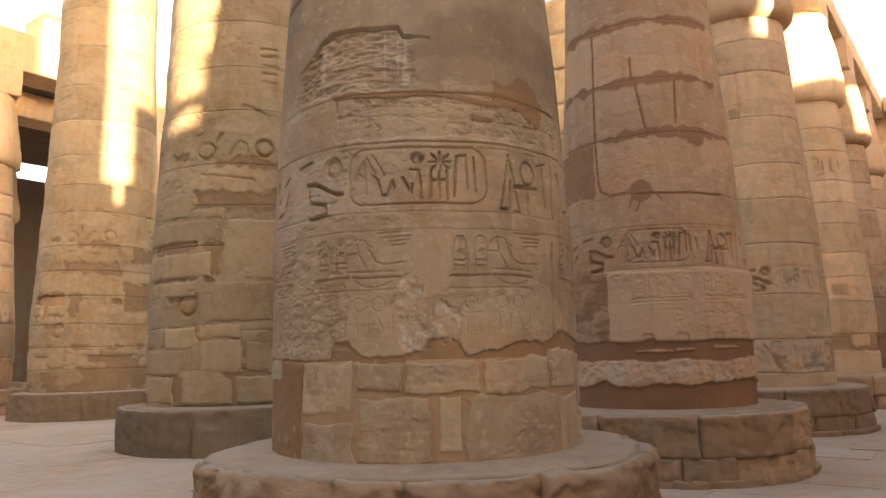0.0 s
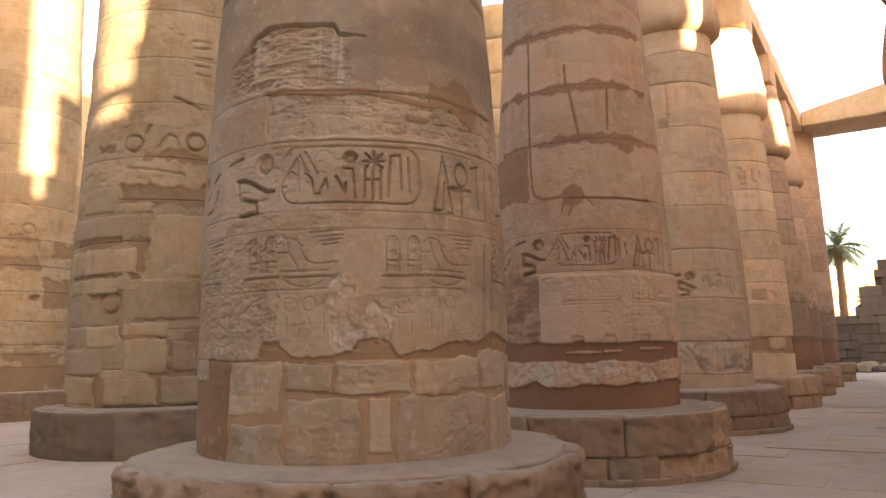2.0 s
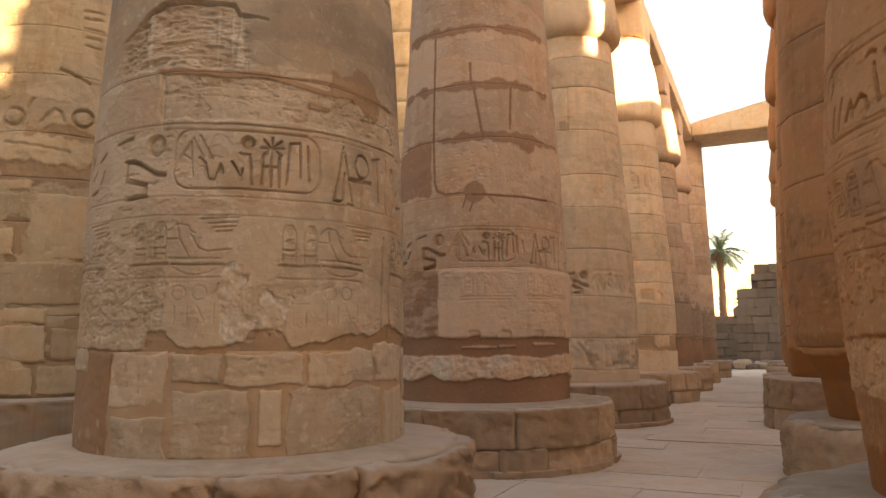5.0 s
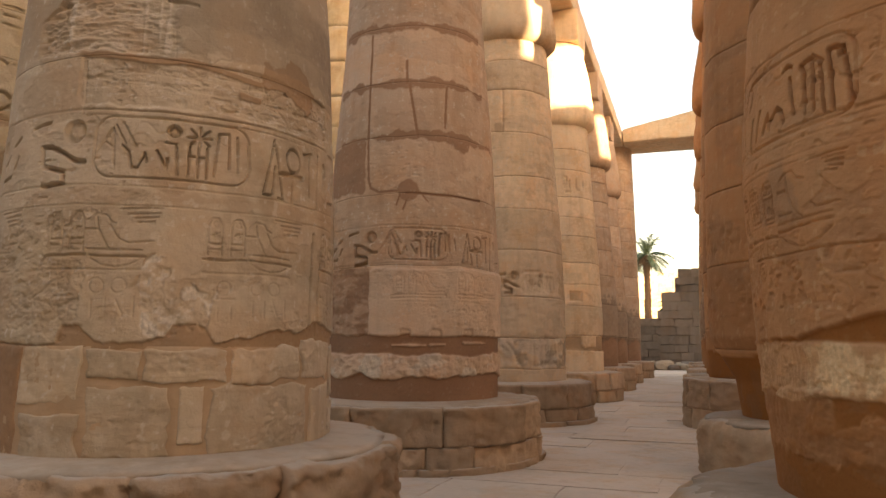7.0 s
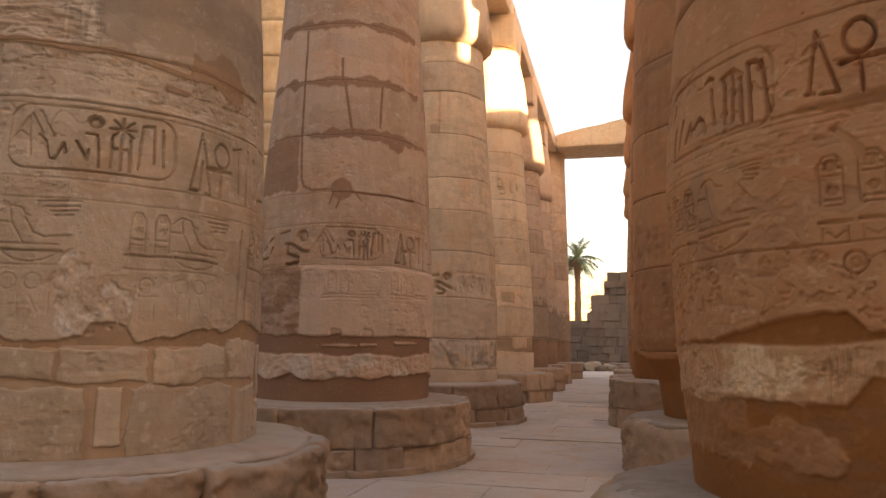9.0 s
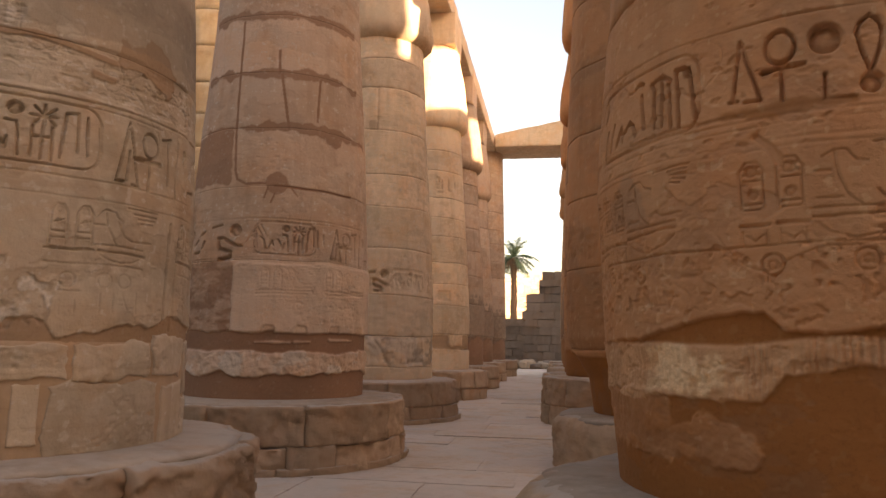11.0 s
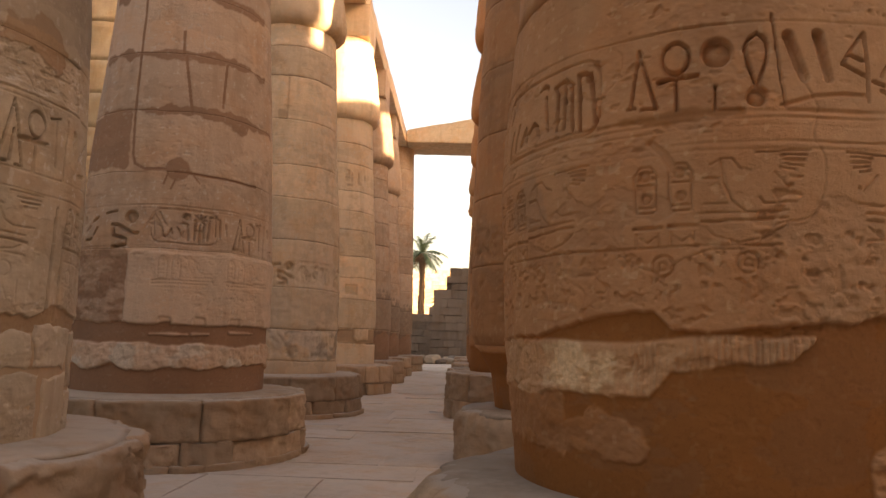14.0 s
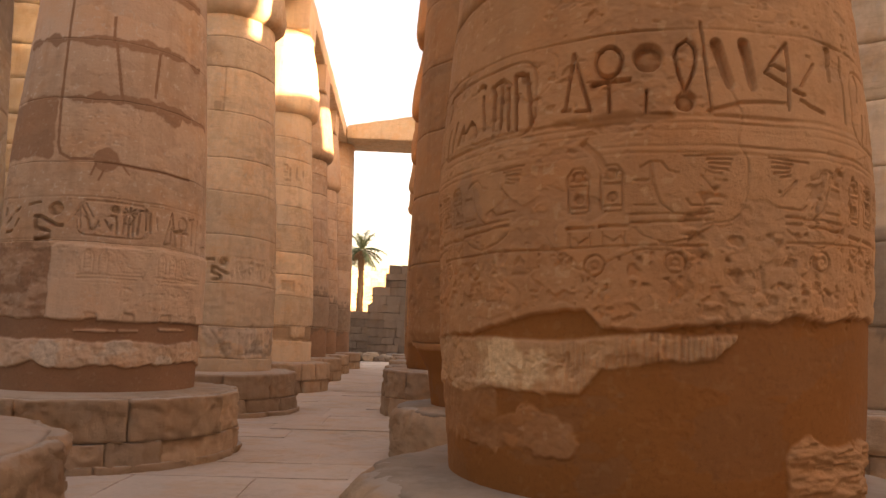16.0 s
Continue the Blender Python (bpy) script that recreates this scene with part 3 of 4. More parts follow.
def base_top(parent, r, z, seed):
    """Sand and cement that has levelled the top of the base."""
    prof = [(0.3, z + 0.018), (r * 0.6, z + 0.016), (r * 0.75, z + 0.014), (r * 0.84, z + 0.008), (r * 0.90, z - 0.002), (r * 0.94, z - 0.025), (r * 0.93, z - 0.06)]
    return turned("base_top", prof, DUST, parent, 160, seed, 0.09, "dusty levelled top of the base")


def core(parent, radius, z0, z1, inset=0.035):
    """Cement behind the joints."""
    zs = np.linspace(z0, z1, 14)
    prof = [(0.02, z0)] + [(float(radius(z)) - inset, z) for z in zs] + [(0.02, z1)]
    return turned("mortar_core", prof, MORTAR, parent, 64, 5, 0.012, "brown cement fill behind the joints")


def column(x, y, seed, beds, carve, du, dz, radius=SHAFT, material=SAND, fine=0.6, base=(1.955, 0.845, 2), label="", stones=(), top=8.65, half=105, base_rough=1.0, base_round=0.06, coarse_above=99, base_stones=11, base_mat=None, category="column", joint=0.008, group="columns of the aisle", name="column"):
    ob = empty(name, x, y)
    tagged(ob, label or "tan sandstone column with carved bands on a round base", category, group, "thing")
    face = facing(x, y)
    bases(ob, base[0], base[1], base[2], seed, fine, base_mat, base_rough, base_stones, base_round, inner=float(radius(1.0)) - 0.3)
    base_top(ob, base[0], base[1] + 0.014 * base_rough, seed)
    if stones and beds[0] > 1.2:
        core(ob, radius, base[1] - 0.03, beds[0] + 0.03, 0.009)
    core(ob, radius, beds[0] - 0.03, top, 0.11)
    for i in range(len(beds) - 1):
        far = beds[i] >= coarse_above
        drum(ob, face, radius, beds[i], beds[i + 1], seed + i, seed + i + 1, 3.0 if far else du, 0.1 if far else dz, carve, material, half=half, joint=joint)
    for q in stones:
        ashlar(ob, face, radius, *q[:4], material, seed * 7 + int(q[0] * 3 + q[2] * 40), du * (1.4 if q[0] < 90 else 5), dz * (1.4 if q[0] < 90 else 4), 0.004 if beds[0] > 1.2 else 0.010)
    return ob


# ---- the large near column of the row ----
BREAK_A = ([-90, -55, -44, -33, -31.5, -26, -21, -15, -1.5, 0.5, 9.8, 12.4, 29, 39, 42, 51, 90], [1.63, 1.63, 1.62, 1.64, 1.765, 1.76, 1.655, 1.642, 1.663, 1.75, 1.75, 1.635, 1.70, 1.755, 1.71, 1.80, 1.70])


def carve_a(r):
    weather(r, 3, 0.8, 0.8)
    for off in (0, 128, -128):
        band_a(r, off, 2.83, 0.022)
    band_b(r, 0, 2.25, 0.008, sets=(-93, -46.5, 0, 46.5))
    # rough hacked zone with a broken upper edge
    top_edge = np.interp(r.U, (-60, -44, -40, -34, -26, -17, -8, -6, 3, 9), (3.9, 4.09, 4.17, 4.228, 4.215, 4.203, 4.192, 4.11, 4.095, 3.8))
    ragged = 0.035 * fbm(r.S * 5, r.Z * 5, 4, 4)
    hack = step(top_edge + 0.3 * ragged - r.Z, -0.006, 0.012) * step(r.Z - 3.695 - ragged, -0.02, 0.02) * step(-3 - r.U + 60 * ragged, -2, 2) * step(r.U + 50 + 60 * ragged, -2, 2)
    r.add -= hack * (0.026 + 0.016 * fbm(r.S * 7, r.Z * 24, 71, 4) + 0.008 * step(fbm(r.S * 14, r.Z * 46, 73, 2), 0.1, 0.4))
    r.pale = np.maximum(r.pale, hack * 0.5 * step(fbm(r.S * 9, r.Z * 12, 72), 0.0, 0.7))
    for q in (-38.5, -13, -8.2, -5.5):
        drip = r.patch(q - 0.5, q + 0.5, 3.7, 4.15, int(q) + 90, 0.02)
        r.pale = np.maximum(r.pale, 0.8 * drip)
        r.add += drip * 0.006
    # browner tone that ramps in towards the left side, with an uneven edge
    left_brown = step(-r.U + 9 * fbm(r.S * 2, r.Z * 2, 58), 46, 62)
    r.mortar = np.maximum(r.mortar, 0.4 * left_brown)
    # smooth dark plaster to its right and above
    skin = r.patch(-1, 75, 3.72, 4.22, 14, 0.06)
    crust = np.clip(1 - r.below(3.78, 0.08, 1.6, 17) - hack, 0, 1)
    r.stain = np.maximum(r.stain, 0.55 * crust * step(fbm(r.S * 1.2, r.Z * 2.2, 61), -0.35, 0.5))
    r.stain = np.maximum(r.stain, 0.35 * skin)
    r.tex *= 1 - 0.7 * np.maximum(skin, 0.8 * crust)
    r.draw("-44 9-> -40 17-> -34 22.8-> -26 21.5-> -17 20.3-> -8 19.2-> -6 11.5-> 3 10", 0, 4.0, 0.016, 0.018)
    # plaster edge over the scraped courses
    lip = r.below(3.66, 0.03, 3.0, 8)
    r.add -= lip * r.patch(-32, 62, 3.3, 3.72, 6, 0.03) * 0.016
    scraped = r.patch(-31, 66, 3.30, 3.63, 7, 0.03)
    r.add -= scraped * (0.006 * step(fbm(r.S * 1.6, r.Z * 20, 74, 4), 0.05, 0.4) + 0.009 * step(fbm(r.S * 9, r.Z * 22, 75, 3), 0.3, 0.6))
    r.pale = np.maximum(r.pale, 0.6 * scraped * step(fbm(r.S * 12, r.Z * 24, 76, 3), 0.4, 0.7))
    r.line(-30.3, 3.22, -31.2, 3.62, 0.007, 0.010)
    seam = np.interp(r.U, (-36, -30, -20, -9, 2, 14, 25), (3.71, 3.675, 3.655, 3.648, 3.662, 3.612, 3.60)) + 0.012 * fbm(r.S * 4, r.Z * 0, 26, 3)
    fill = (1 - step(np.abs(r.Z - seam), 0.018, 0.03)) * step(r.U, -36, -32) * (1 - step(r.U, 25, 28))
    fill = np.maximum(fill, np.maximum(r.patch(25, 49, 3.55, 3.79, 21, 0.10), r.patch(17.5, 26, 3.43, 3.49, 23, 0.035)))
    fill = np.maximum(fill, r.patch(-60, -31.5, 3.24, 3.6, 27, 0.03) * 0.4)
    fill = np.maximum(fill, r.patch(-80, 80, 2.61, 2.68, 29, 0.06) * 0.3)
    # damaged pale scar in the lower register
    scar = np.maximum(r.patch(-8, -1, 1.74, 2.2, 33, 0.12), r.patch(-2, 11, 1.74, 1.98, 34, 0.14))
    r.add -= scar * (0.012 + 0.02 * fbm(r.S * 12, r.Z * 9, 35))
    r.pale = np.maximum(r.pale, scar * step(fbm(r.S * 10, r.Z * 10, 36, 3), -0.1, 0.5))
    worn = r.patch(-75, -27, 1.7, 2.35, 41, 0.16)
    r.add -= worn * (0.006 + 0.008 * fbm(r.S * 9, r.Z * 13, 42) + 0.006 * step(fbm(r.S * 16, r.Z * 24, 43, 3), 0.2, 0.5))
    r.line(48.5, 1.76, 50, 2.5, 0.018, 0.02)
    r.line(54, 1.7, 56, 2.4, 0.02, 0.018)
    # the old face breaks off raggedly above the repair
    low = r.below(BREAK_A, 0.022, 7.0, 52, 0.008)
    r.add -= low * 0.017
    r.add += 0.006 * (1 - low) * r.below((BREAK_A[0], [q + 0.12 for q in BREAK_A[1]]), 0.03, 4.0, 55, 0.05)
    fill = np.maximum(fill, low)
    r.mortar = np.maximum(r.mortar, fill)
    soft = 1 - fill * 0.7
    r.add *= np.where(fill > 0.5, np.where(low > 0.5, 1, soft), 1)


A_STONES = [(-45.6, -24, 1.225, 1.60), (-22.6, -7.8, 1.395, 1.585), (-6.4, 15.8, 1.372, 1.595), (17.6, 43.6, 1.36, 1.605), (45.4, 66, 1.365, 1.66),
            (-43, -24, 0.87, 1.17), (-22, 0.8, 0.87, 1.335), (3.1, 10.3, 0.95, 1.335), (12, 49.4, 0.87, 1.335), (51.4, 67, 0.87, 1.30),
            (-79, -60, 1.46, 1.63), (69, 88, 1.20, 1.62), (69, 92, 0.87, 1.17)]
A_STONES += [(92 + 22 * i, 112 + 22 * i, 1.28, 1.60) for i in range(8)] + [(94 + 25 * i, 117 + 25 * i, 0.87, 1.26) for i in range(7)]
column(-4.35, 5.389, 11, [1.58, 3.655, 4.7, 5.8, 6.9, 8.0, 8.65], carve_a, 0.29, 0.0072, fine=1.5, base=(1.965, 0.845, 1), stones=A_STONES,
       label="massive tan sandstone column with hieroglyph bands and cement-patched foot", coarse_above=4.65, half=80, joint=0.005, base_rough=1.6, base_round=0.075, base_stones=9)
near_column = bpy.data.objects["column"]
crown(near_column, SAND, 1)


def all_cement(r):
    r.mortar = np.ones_like(r.mortar)
    r.tex *= 0.4


ashlar(near_column, facing(-4.35, 5.389), SHAFT, -84, -45.9, 0.87, 1.61, CEMENT, 240, 0.6, 0.02, -0.004, "cement_patch", all_cement)


# ---- the second column: plastered panel, cement belts, stepped patches ----
def carve_b(r):
    weather(r, 23, 0.8, 0.8)
    for off in (5, 133, -123):
        band_a(r, off, 2.86, 0.028, 1.0, (-20.5, 16), 1.25)
    panel = r.patch(-26.3, 82, 1.755, 2.68, 3, 0.012)
    for q in (-4.8, 13.8, 34.7, 58):
        panel = panel * (1 - r.patch(q - 3.6, q + 3.6, 1.70, 1.85, int(q) + 70, 0.02))
    r.add += 0.02 * panel
    rest = r.patch(-120, -27, 1.76, 2.70, 5, 0.02)
    r.add -= rest * (0.008 + 0.011 * fbm(r.S * 7, r.Z * 12, 14))
    r.mortar = np.maximum(r.mortar, rest * (0.5 + 0.4 * step(fbm(r.S * 4, r.Z * 9, 15), -0.2, 0.4)))
    r.pale = np.maximum(r.pale, panel * 0.18)
    band_b(r, -19, 2.34, 0.006, sets=(0, 37.5))
    for zz in (2.265, 2.305):
        r.line(-13, zz, 16, zz + 0.01, 0.010, 0.010)
        r.line(30, zz, 62, zz + 0.05, 0.010, 0.010)
    belt = r.below(1.76, 0.03, 3.5, 8) * (1 - r.below(1.50, 0.045, 3.0, 9)) * (1 - panel)
    foot = r.below(1.20, 0.07, 2.6, 10)
    lumps = r.below(1.50, 0.045, 3.0, 9) * (1 - foot)
    r.add -= 0.03 * belt + 0.034 * foot
    r.add += lumps * (0.012 * fbm(r.S * 4, r.Z * 4, 31) + 0.012 * fbm(r.S * 14, r.Z * 14, 32))
    r.pale = np.maximum(r.pale, lumps * 0.8 * step(fbm(r.S * 3.2, r.Z * 3.2, 33), 0.1, 0.5))
    shelf = r.patch(-12.5, 8.3, 1.61, 1.635, 37, 0.012) + r.patch(10, 20, 1.625, 1.645, 39, 0.012) + r.patch(32, 53, 1.65, 1.67, 38, 0.012)
    r.add += shelf * 0.03
    fill = np.maximum(belt * (1 - np.clip(shelf, 0, 1)), foot)
    # patched joints above
    dab = np.maximum(1 - step(np.hypot(r.S + 3.9 * r.k, r.Z - 3.775) + 0.03 * fbm(r.S * 6, r.Z * 6, 41), 0.15, 0.165), r.patch(28, 40, 4.42, 4.66, 42, 0.05))
    dab = np.maximum(dab, r.patch(-60, 70, 4.545, 4.65, 43, 0.07))
    dab = np.maximum(dab, r.patch(-70, 60, 5.365, 5.47, 44, 0.06))
    dab = np.maximum(dab, r.patch(-70, 60, 6.24, 6.37, 45, 0.07))
    dab = np.maximum(dab, r.patch(-120, -34, 3.80, 4.58, 46, 0.04))
    fill = np.maximum(fill, dab * 0.85)
    r.line(-5, 3.735, 48, 3.735, 0.02, 0.02)
    r.draw("-34.7 621-> -33.9 545-> -32.6 458-> -30.7 398-> -28.8 385-> -23 378-> -11 377;-6.2 575-> -5.8 540;-4 538-> -1 500-> 2.1 458;22.7 537-> 21.5 500-> 20.9 473", 0, 0, 0.024, 0.006)
    r.draw("-11 357-> -9 372;-7 350-> -5 362;4 375-> 9 362", 0, 0, 0.014, 0.012)
    r.mortar = np.maximum(r.mortar, np.maximum(fill, step(r.cut, 0.002, 0.005) * (r.Z > 3.5)))


second = column(-4.266, 10.78, 31, [0.85, 2.72, 3.735, 4.6, 5.42, 6.3, 7.2, 8.0, 8.65], carve_b, 0.5, 0.0135, material=SAND_BELT, fine=1.4, base=(1.96, 0.845, 2), label="tan sandstone column with plastered panel and red cement belts", coarse_above=6.9, half=85, joint=0.003, base_round=0.03)
crown(second, SAND, 2)
bases(second, 2.0, 0.085, 1, 77, 0.8, None, 0.8, 13, 0.02, inner=1.6)


# ---- the third and fourth, smooth rings of stone ----
def carve_c(r):
    weather(r, 43, 0.7)
    band_a(r, 36, 2.84, 0.034, 0.9, (-23, 19), 2.0)
    worn = r.patch(-120, 120, 1.80, 2.62, 3, 0.05)
    r.add -= worn * (0.006 + 0.010 * fbm(r.S * 6, r.Z * 16, 15))
    rough = r.patch(-120, 120, 1.18, 1.79, 4, 0.04)
    r.add -= rough * (0.015 + 0.035 * fbm(r.S * 5, r.Z * 6, 16))
    r.pale = np.maximum(r.pale, rough * 0.7 * step(fbm(r.S * 2.5, r.Z * 3, 18), 0.0, 0.5))
    r.stain = np.maximum(r.stain, 0.5 * rough * step(fbm(r.S * 3, r.Z * 5, 19), 0.2, 0.5))
    r.draw('0 168-> 5 155-> 10 130-> 15.5 110', 0, 0, 0.03, 0.03)
    r.line(30, 1.4, 50, 1.4, 0.02, 0.02)
    r.draw('25 166-> 25 125;33 162-> 31 140-> 34 122;38 165-> 38 128;45 160-> 43 126;24 122-> 60 124;50 165-> 54 130-> 60 128', 0, 0, 0.022, 0.022)
    r.line(-4, 7.38, -4, 6.4, 0.025, 0.02)
    dab = np.maximum(r.patch(-14, -3, 6.36, 6.6, 9, 0.04), r.patch(-30, 60, 7.36, 7.42, 11, 0.03))
    r.mortar = np.maximum(r.mortar, dab * 0.7)


third = column(-4.255, 16.722, 51, [0.85, 1.14, 1.79, 2.67, 3.69, 4.63, 5.36, 6.38, 7.38, 8.1, 8.65], carve_c, 1.2, 0.033, fine=1.0, label="smooth golden sandstone column with carved name band", material=SAND_GOLD)
crown(third, SAND_GOLD, 3)
bases(third, 2.0, 0.085, 1, 78, 0.6, None, 0.8, 12, 0.02, inner=1.6)


def carve_d(r):
    weather(r, 63, 0.6)
    r.draw("13 324-> 30 326;13 316-> 30 318;13 308-> 30 310;13 300-> 30 302;37 322-> 44 314-> 40 306;48 320-> 56 316-> 52 306;60 322-> 66 310", 0, 0, 0.022, 0.035)
    r.draw("10 690-> 14 690-> 14 675;8 665-> 20 665;9 655-> 19 655-> 19 680;12 640-> 20 640;31 685-> 31 650-> 37 650;45 660-> 45 680", 0, 0, 0.022, 0.035)
    belt = r.below(1.93, 0.03, 1.6, 5) * (1 - r.below(1.5, 0.05, 1.6, 6))
    belt = belt * (1 - r.patch(28, 55, 1.6, 1.95, 8, 0.03))
    r.add -= 0.05 * belt
    r.mortar = np.maximum(r.mortar, belt)


fourth = column(-4.227, 23.583, 71, [0.85, 1.5, 1.94, 2.84, 3.5, 4.17, 5.0, 5.6, 6.24, 7.13, 7.8, 8.65], carve_d, 1.3, 0.04, fine=0.8, label="golden sandstone column with closed bud capital in sunlight", material=SAND_GOLD)
crown(fourth, SAND_GOLD, 4)


def carve_far(r):
    weather(r, 83, 0.6)
    belt = r.below(1.95, 0.05, 1.6, 5)
    r.add -= 0.04 * belt
    r.mortar = np.maximum(r.mortar, belt * 0.9)
    # darker band from 1.9 to 3.4 m, ragged at its edges
    r.stain = np.maximum(r.stain, 0.6 * r.patch(-120, 120, 1.9, 3.4, 6, 0.3))


BEDS_FAR = [0.85, 2.0, 3.2, 4.3, 5.3, 6.2, 7.2, 8.0, 8.65]
SHAFT_END = sides([(0.8, 1.35), (4.0, 1.30), (12.5, 1.10)])
column(-4.25, 41.1, 117, BEDS_FAR[:-1] + [9.0, 10.0, 11.2, 12.5], carve_far, 2.0, 0.06, SHAFT_END, SAND_BELT, fine=0.5, label="shaded sandstone column carrying the aisle beam", top=12.5)
for k, (x, y) in enumerate([(-4.308, 29.31), (-4.45, 35.21)]):
    crown(column(x, y, 90 + 9 * k, BEDS_FAR, carve_far, 2.0, 0.06, material=SAND_BELT, fine=0.5, label="shaded sandstone column with closed bud capital"), SAND_BELT, 6 + k)


# ---- the ruddy row across the aisle ----
R_BAND = dict(
    cone="-15.8 37.5-> -16.6 22-> -17.4 6;-15.8 37.5-> -14 22-> -11.8 4.5;-18 6-> -16.5 6;-15 5-> -11.8 4.5",
    life="-7.7 20-> -7.6 2",
    peg="0.2 12.5-> 0.1 1",
    sash="8.7 39.3-> 6.8 36-> 6.1 31-> 6.8 22-> 8 12;8.7 39.3-> 10.3 36-> 10.8 31-> 10 22-> 8.4 12;6.6 8-> 8.2 12-> 10 8",
    flail="31.8 41-> 28.5 32-> 26 24;26 24-> 31.4 18;32 41-> 31.9 20-> 31.5 5;28 29-> 31 26",
    fold="39.5 32-> 37 24-> 35.3 19;33 16-> 36 14",
    whip="50 42-> 50.2 22-> 50.1 5;57 38-> 59.3 32-> 58 22",
)
R_NAME = "-45 31-> -43.5 33-> -42 31;-42.6 25-> -41.5 5;-49.6 7-> -47 12-> -45.5 9-> -44.8 3;-53.4 2-> -51 12-> -50.5 3;-39.2 29-> -38.2 25-> -37.9 3;-35.7 30-> -35.3 2;-39 29-> -35.6 31-> -33 26;-33.5 25-> -32.5 0;-31.4 31-> -30.8 20-> -30.3 -1;-31.4 31-> -29 31-> -28.6 26;-27.8 30-> -26.8 15-> -26.1 2;-57 0-> -55 16;-61 -3-> -59 14"
R_VULTURE = "-2.4 17.5-> 0.4 17.5;-1 24-> 0.9 27-> 3 27-> 4.3 22.5-> 6.5 21;0.9 27-> 1.4 16-> 3 6-> 5.3 1.5;8 8-> 9 5-> 15 6;7.6 29.5-> 12 30-> 17.8 30.5;12 28-> 17 28.5;12.6 26-> 16.8 25.8;12.8 24-> 16.4 23;12.6 22-> 15 21;11 20-> 14 12;-3.2 0.5-> 13.3 1.5;-2.4 5-> 2 5"


def carve_r(r):
    weather(r, 103, 0.9, 0.8)
    r.pale *= 0.45
    stray = 0.012 * fbm(r.S * 0.8, r.Z * 0, 77, 2)
    for zz, w, d in ((3.26, 0.006, 0.009), (2.79, 0.012, 0.008), (2.755, 0.006, 0.006), (2.715, 0.005, 0.004), (2.635, 0.006, 0.006), (2.60, 0.005, 0.004)):
        broken = 0.35 + 0.65 * step(fbm(r.S * 1.7, r.Z * 0 + zz * 9, 78, 3), -0.35, 0.1)
        r.cut = np.maximum(r.cut, d * broken * (1 - step(np.abs(r.Z - zz - stray), w * 0.5, w * 1.2)))
    for off in (0, 120, -120):
        for name, code in R_BAND.items():
            r.draw(code, off, 2.80, 0.010, 0.022)
        r.draw("0 0-> 5.4 -0.5;13 1-> 20 6-> 26 8-> 31 8;35 11-> 38 8-> 41.5 6", off, 2.80, 0.012, 0.011)
        r.ring(off - 7.8, 3.095, 0.066, 0.011, 0.024, 1.25)
        r.slot(off - 11.4, 2.982, off - 3.4, 2.99, 0.013, 0.013, 0.032)
        r.disc(off + 0.6, 3.107, 0.078, 0.040, 1.0)
        r.disc(off + 8.2, 2.855, 0.050, 0.034, 0.95)
        r.slot(off + 15.0, 3.175, off + 17.6, 2.955, 0.030, 0.026, 0.036)
        r.slot(off + 21.2, 3.185, off + 22.8, 2.955, 0.030, 0.024, 0.036)
        r.slot(off + 45.2, 3.23, off + 44.6, 3.06, 0.024, 0.016, 0.03)
        r.cartouche(off - 66, off - 25, 2.76, 3.19, 0.010, 0.012)
        r.draw(R_NAME, off, 2.81, 0.013, 0.034)
        for du, flip in ((0, 1), (43, -1), (-45, 1)):
            o = off + du
            for u in ((-16.1, -9.0) if flip > 0 else (7, 14)):
                r.draw("0 2-> -0.3 20-> 1 24.5-> 3.2 24.5-> 4.4 20-> 4.2 2", o + u, 2.29, 0.0055, 0.007)
                for q in (2.505, 2.475, 2.445, 2.33, 2.305):
                    r.line(o + u + 0.6, q, o + u + 3.8, q, 0.0055, 0.008)
                r.disc(o + u + 2, 2.49, 0.030, 0.014)
                r.disc(o + u + 2.2, 2.375, 0.026, 0.012)
                r.slot(o + u - 0.4, 2.228, o + u + 5.2, 2.226, 0.008, 0.008, 0.014)
                r.draw("0 -8-> 0 -1;4.6 -8-> 4.6 -1;0.6 -3-> 2.3 -6-> 4 -3", o + u, 2.21, 0.005, 0.006)
            for run in R_VULTURE.split(";"):
                pts = [[float(q) for q in w.split()] for w in run.split("-> ")]
                for a, b in zip(pts, pts[1:]):
                    r.line(o + flip * a[0], 2.28 + a[1] * 0.01, o + flip * b[0], 2.28 + b[1] * 0.01, 0.0055, 0.008)
            r.slot(o - flip * 3, 2.243, o + flip * 13.3, 2.262, 0.007, 0.007, 0.012)
            r.draw("-2.5 22-> -0.5 17.5-> 4.2 14.4-> 9.5 17-> 13.2 23" if flip > 0 else "-13 23-> -9.5 17-> -4 14.4-> 0.5 17.5-> 2.5 22", o, 2.0, 0.006, 0.006)
        r.slot(off - 62, 2.12, off + 12, 2.132, 0.006, 0.006, 0.011)
        r.line(off + 30, 2.165, off + 60, 2.19, 0.006, 0.007)
        for u, z in ((-10.7, 2.035), (5.8, 2.05), (39.8, 2.08), (-44, 2.03), (-58, 2.05)):
            r.ring(off + u, z, 0.050, 0.007, 0.009)
            r.ring(off + u, z, 0.018, 0.006, 0.006)
    r.draw("11.8 329-> 12.4 315-> 12.8 300-> 13.6 280", 0, 0, 0.007, 0.014)
    r.draw("-13 266-> -10 259-> -8 250", 0, 0, 0.022, 0.010)
    # holes knocked into the lower register
    gouge = step(fbm(r.S * 9, r.Z * 12, 47, 3), 0.48, 0.62) * r.patch(9, 62, 1.82, 2.62, 48, 0.12, 0.05)
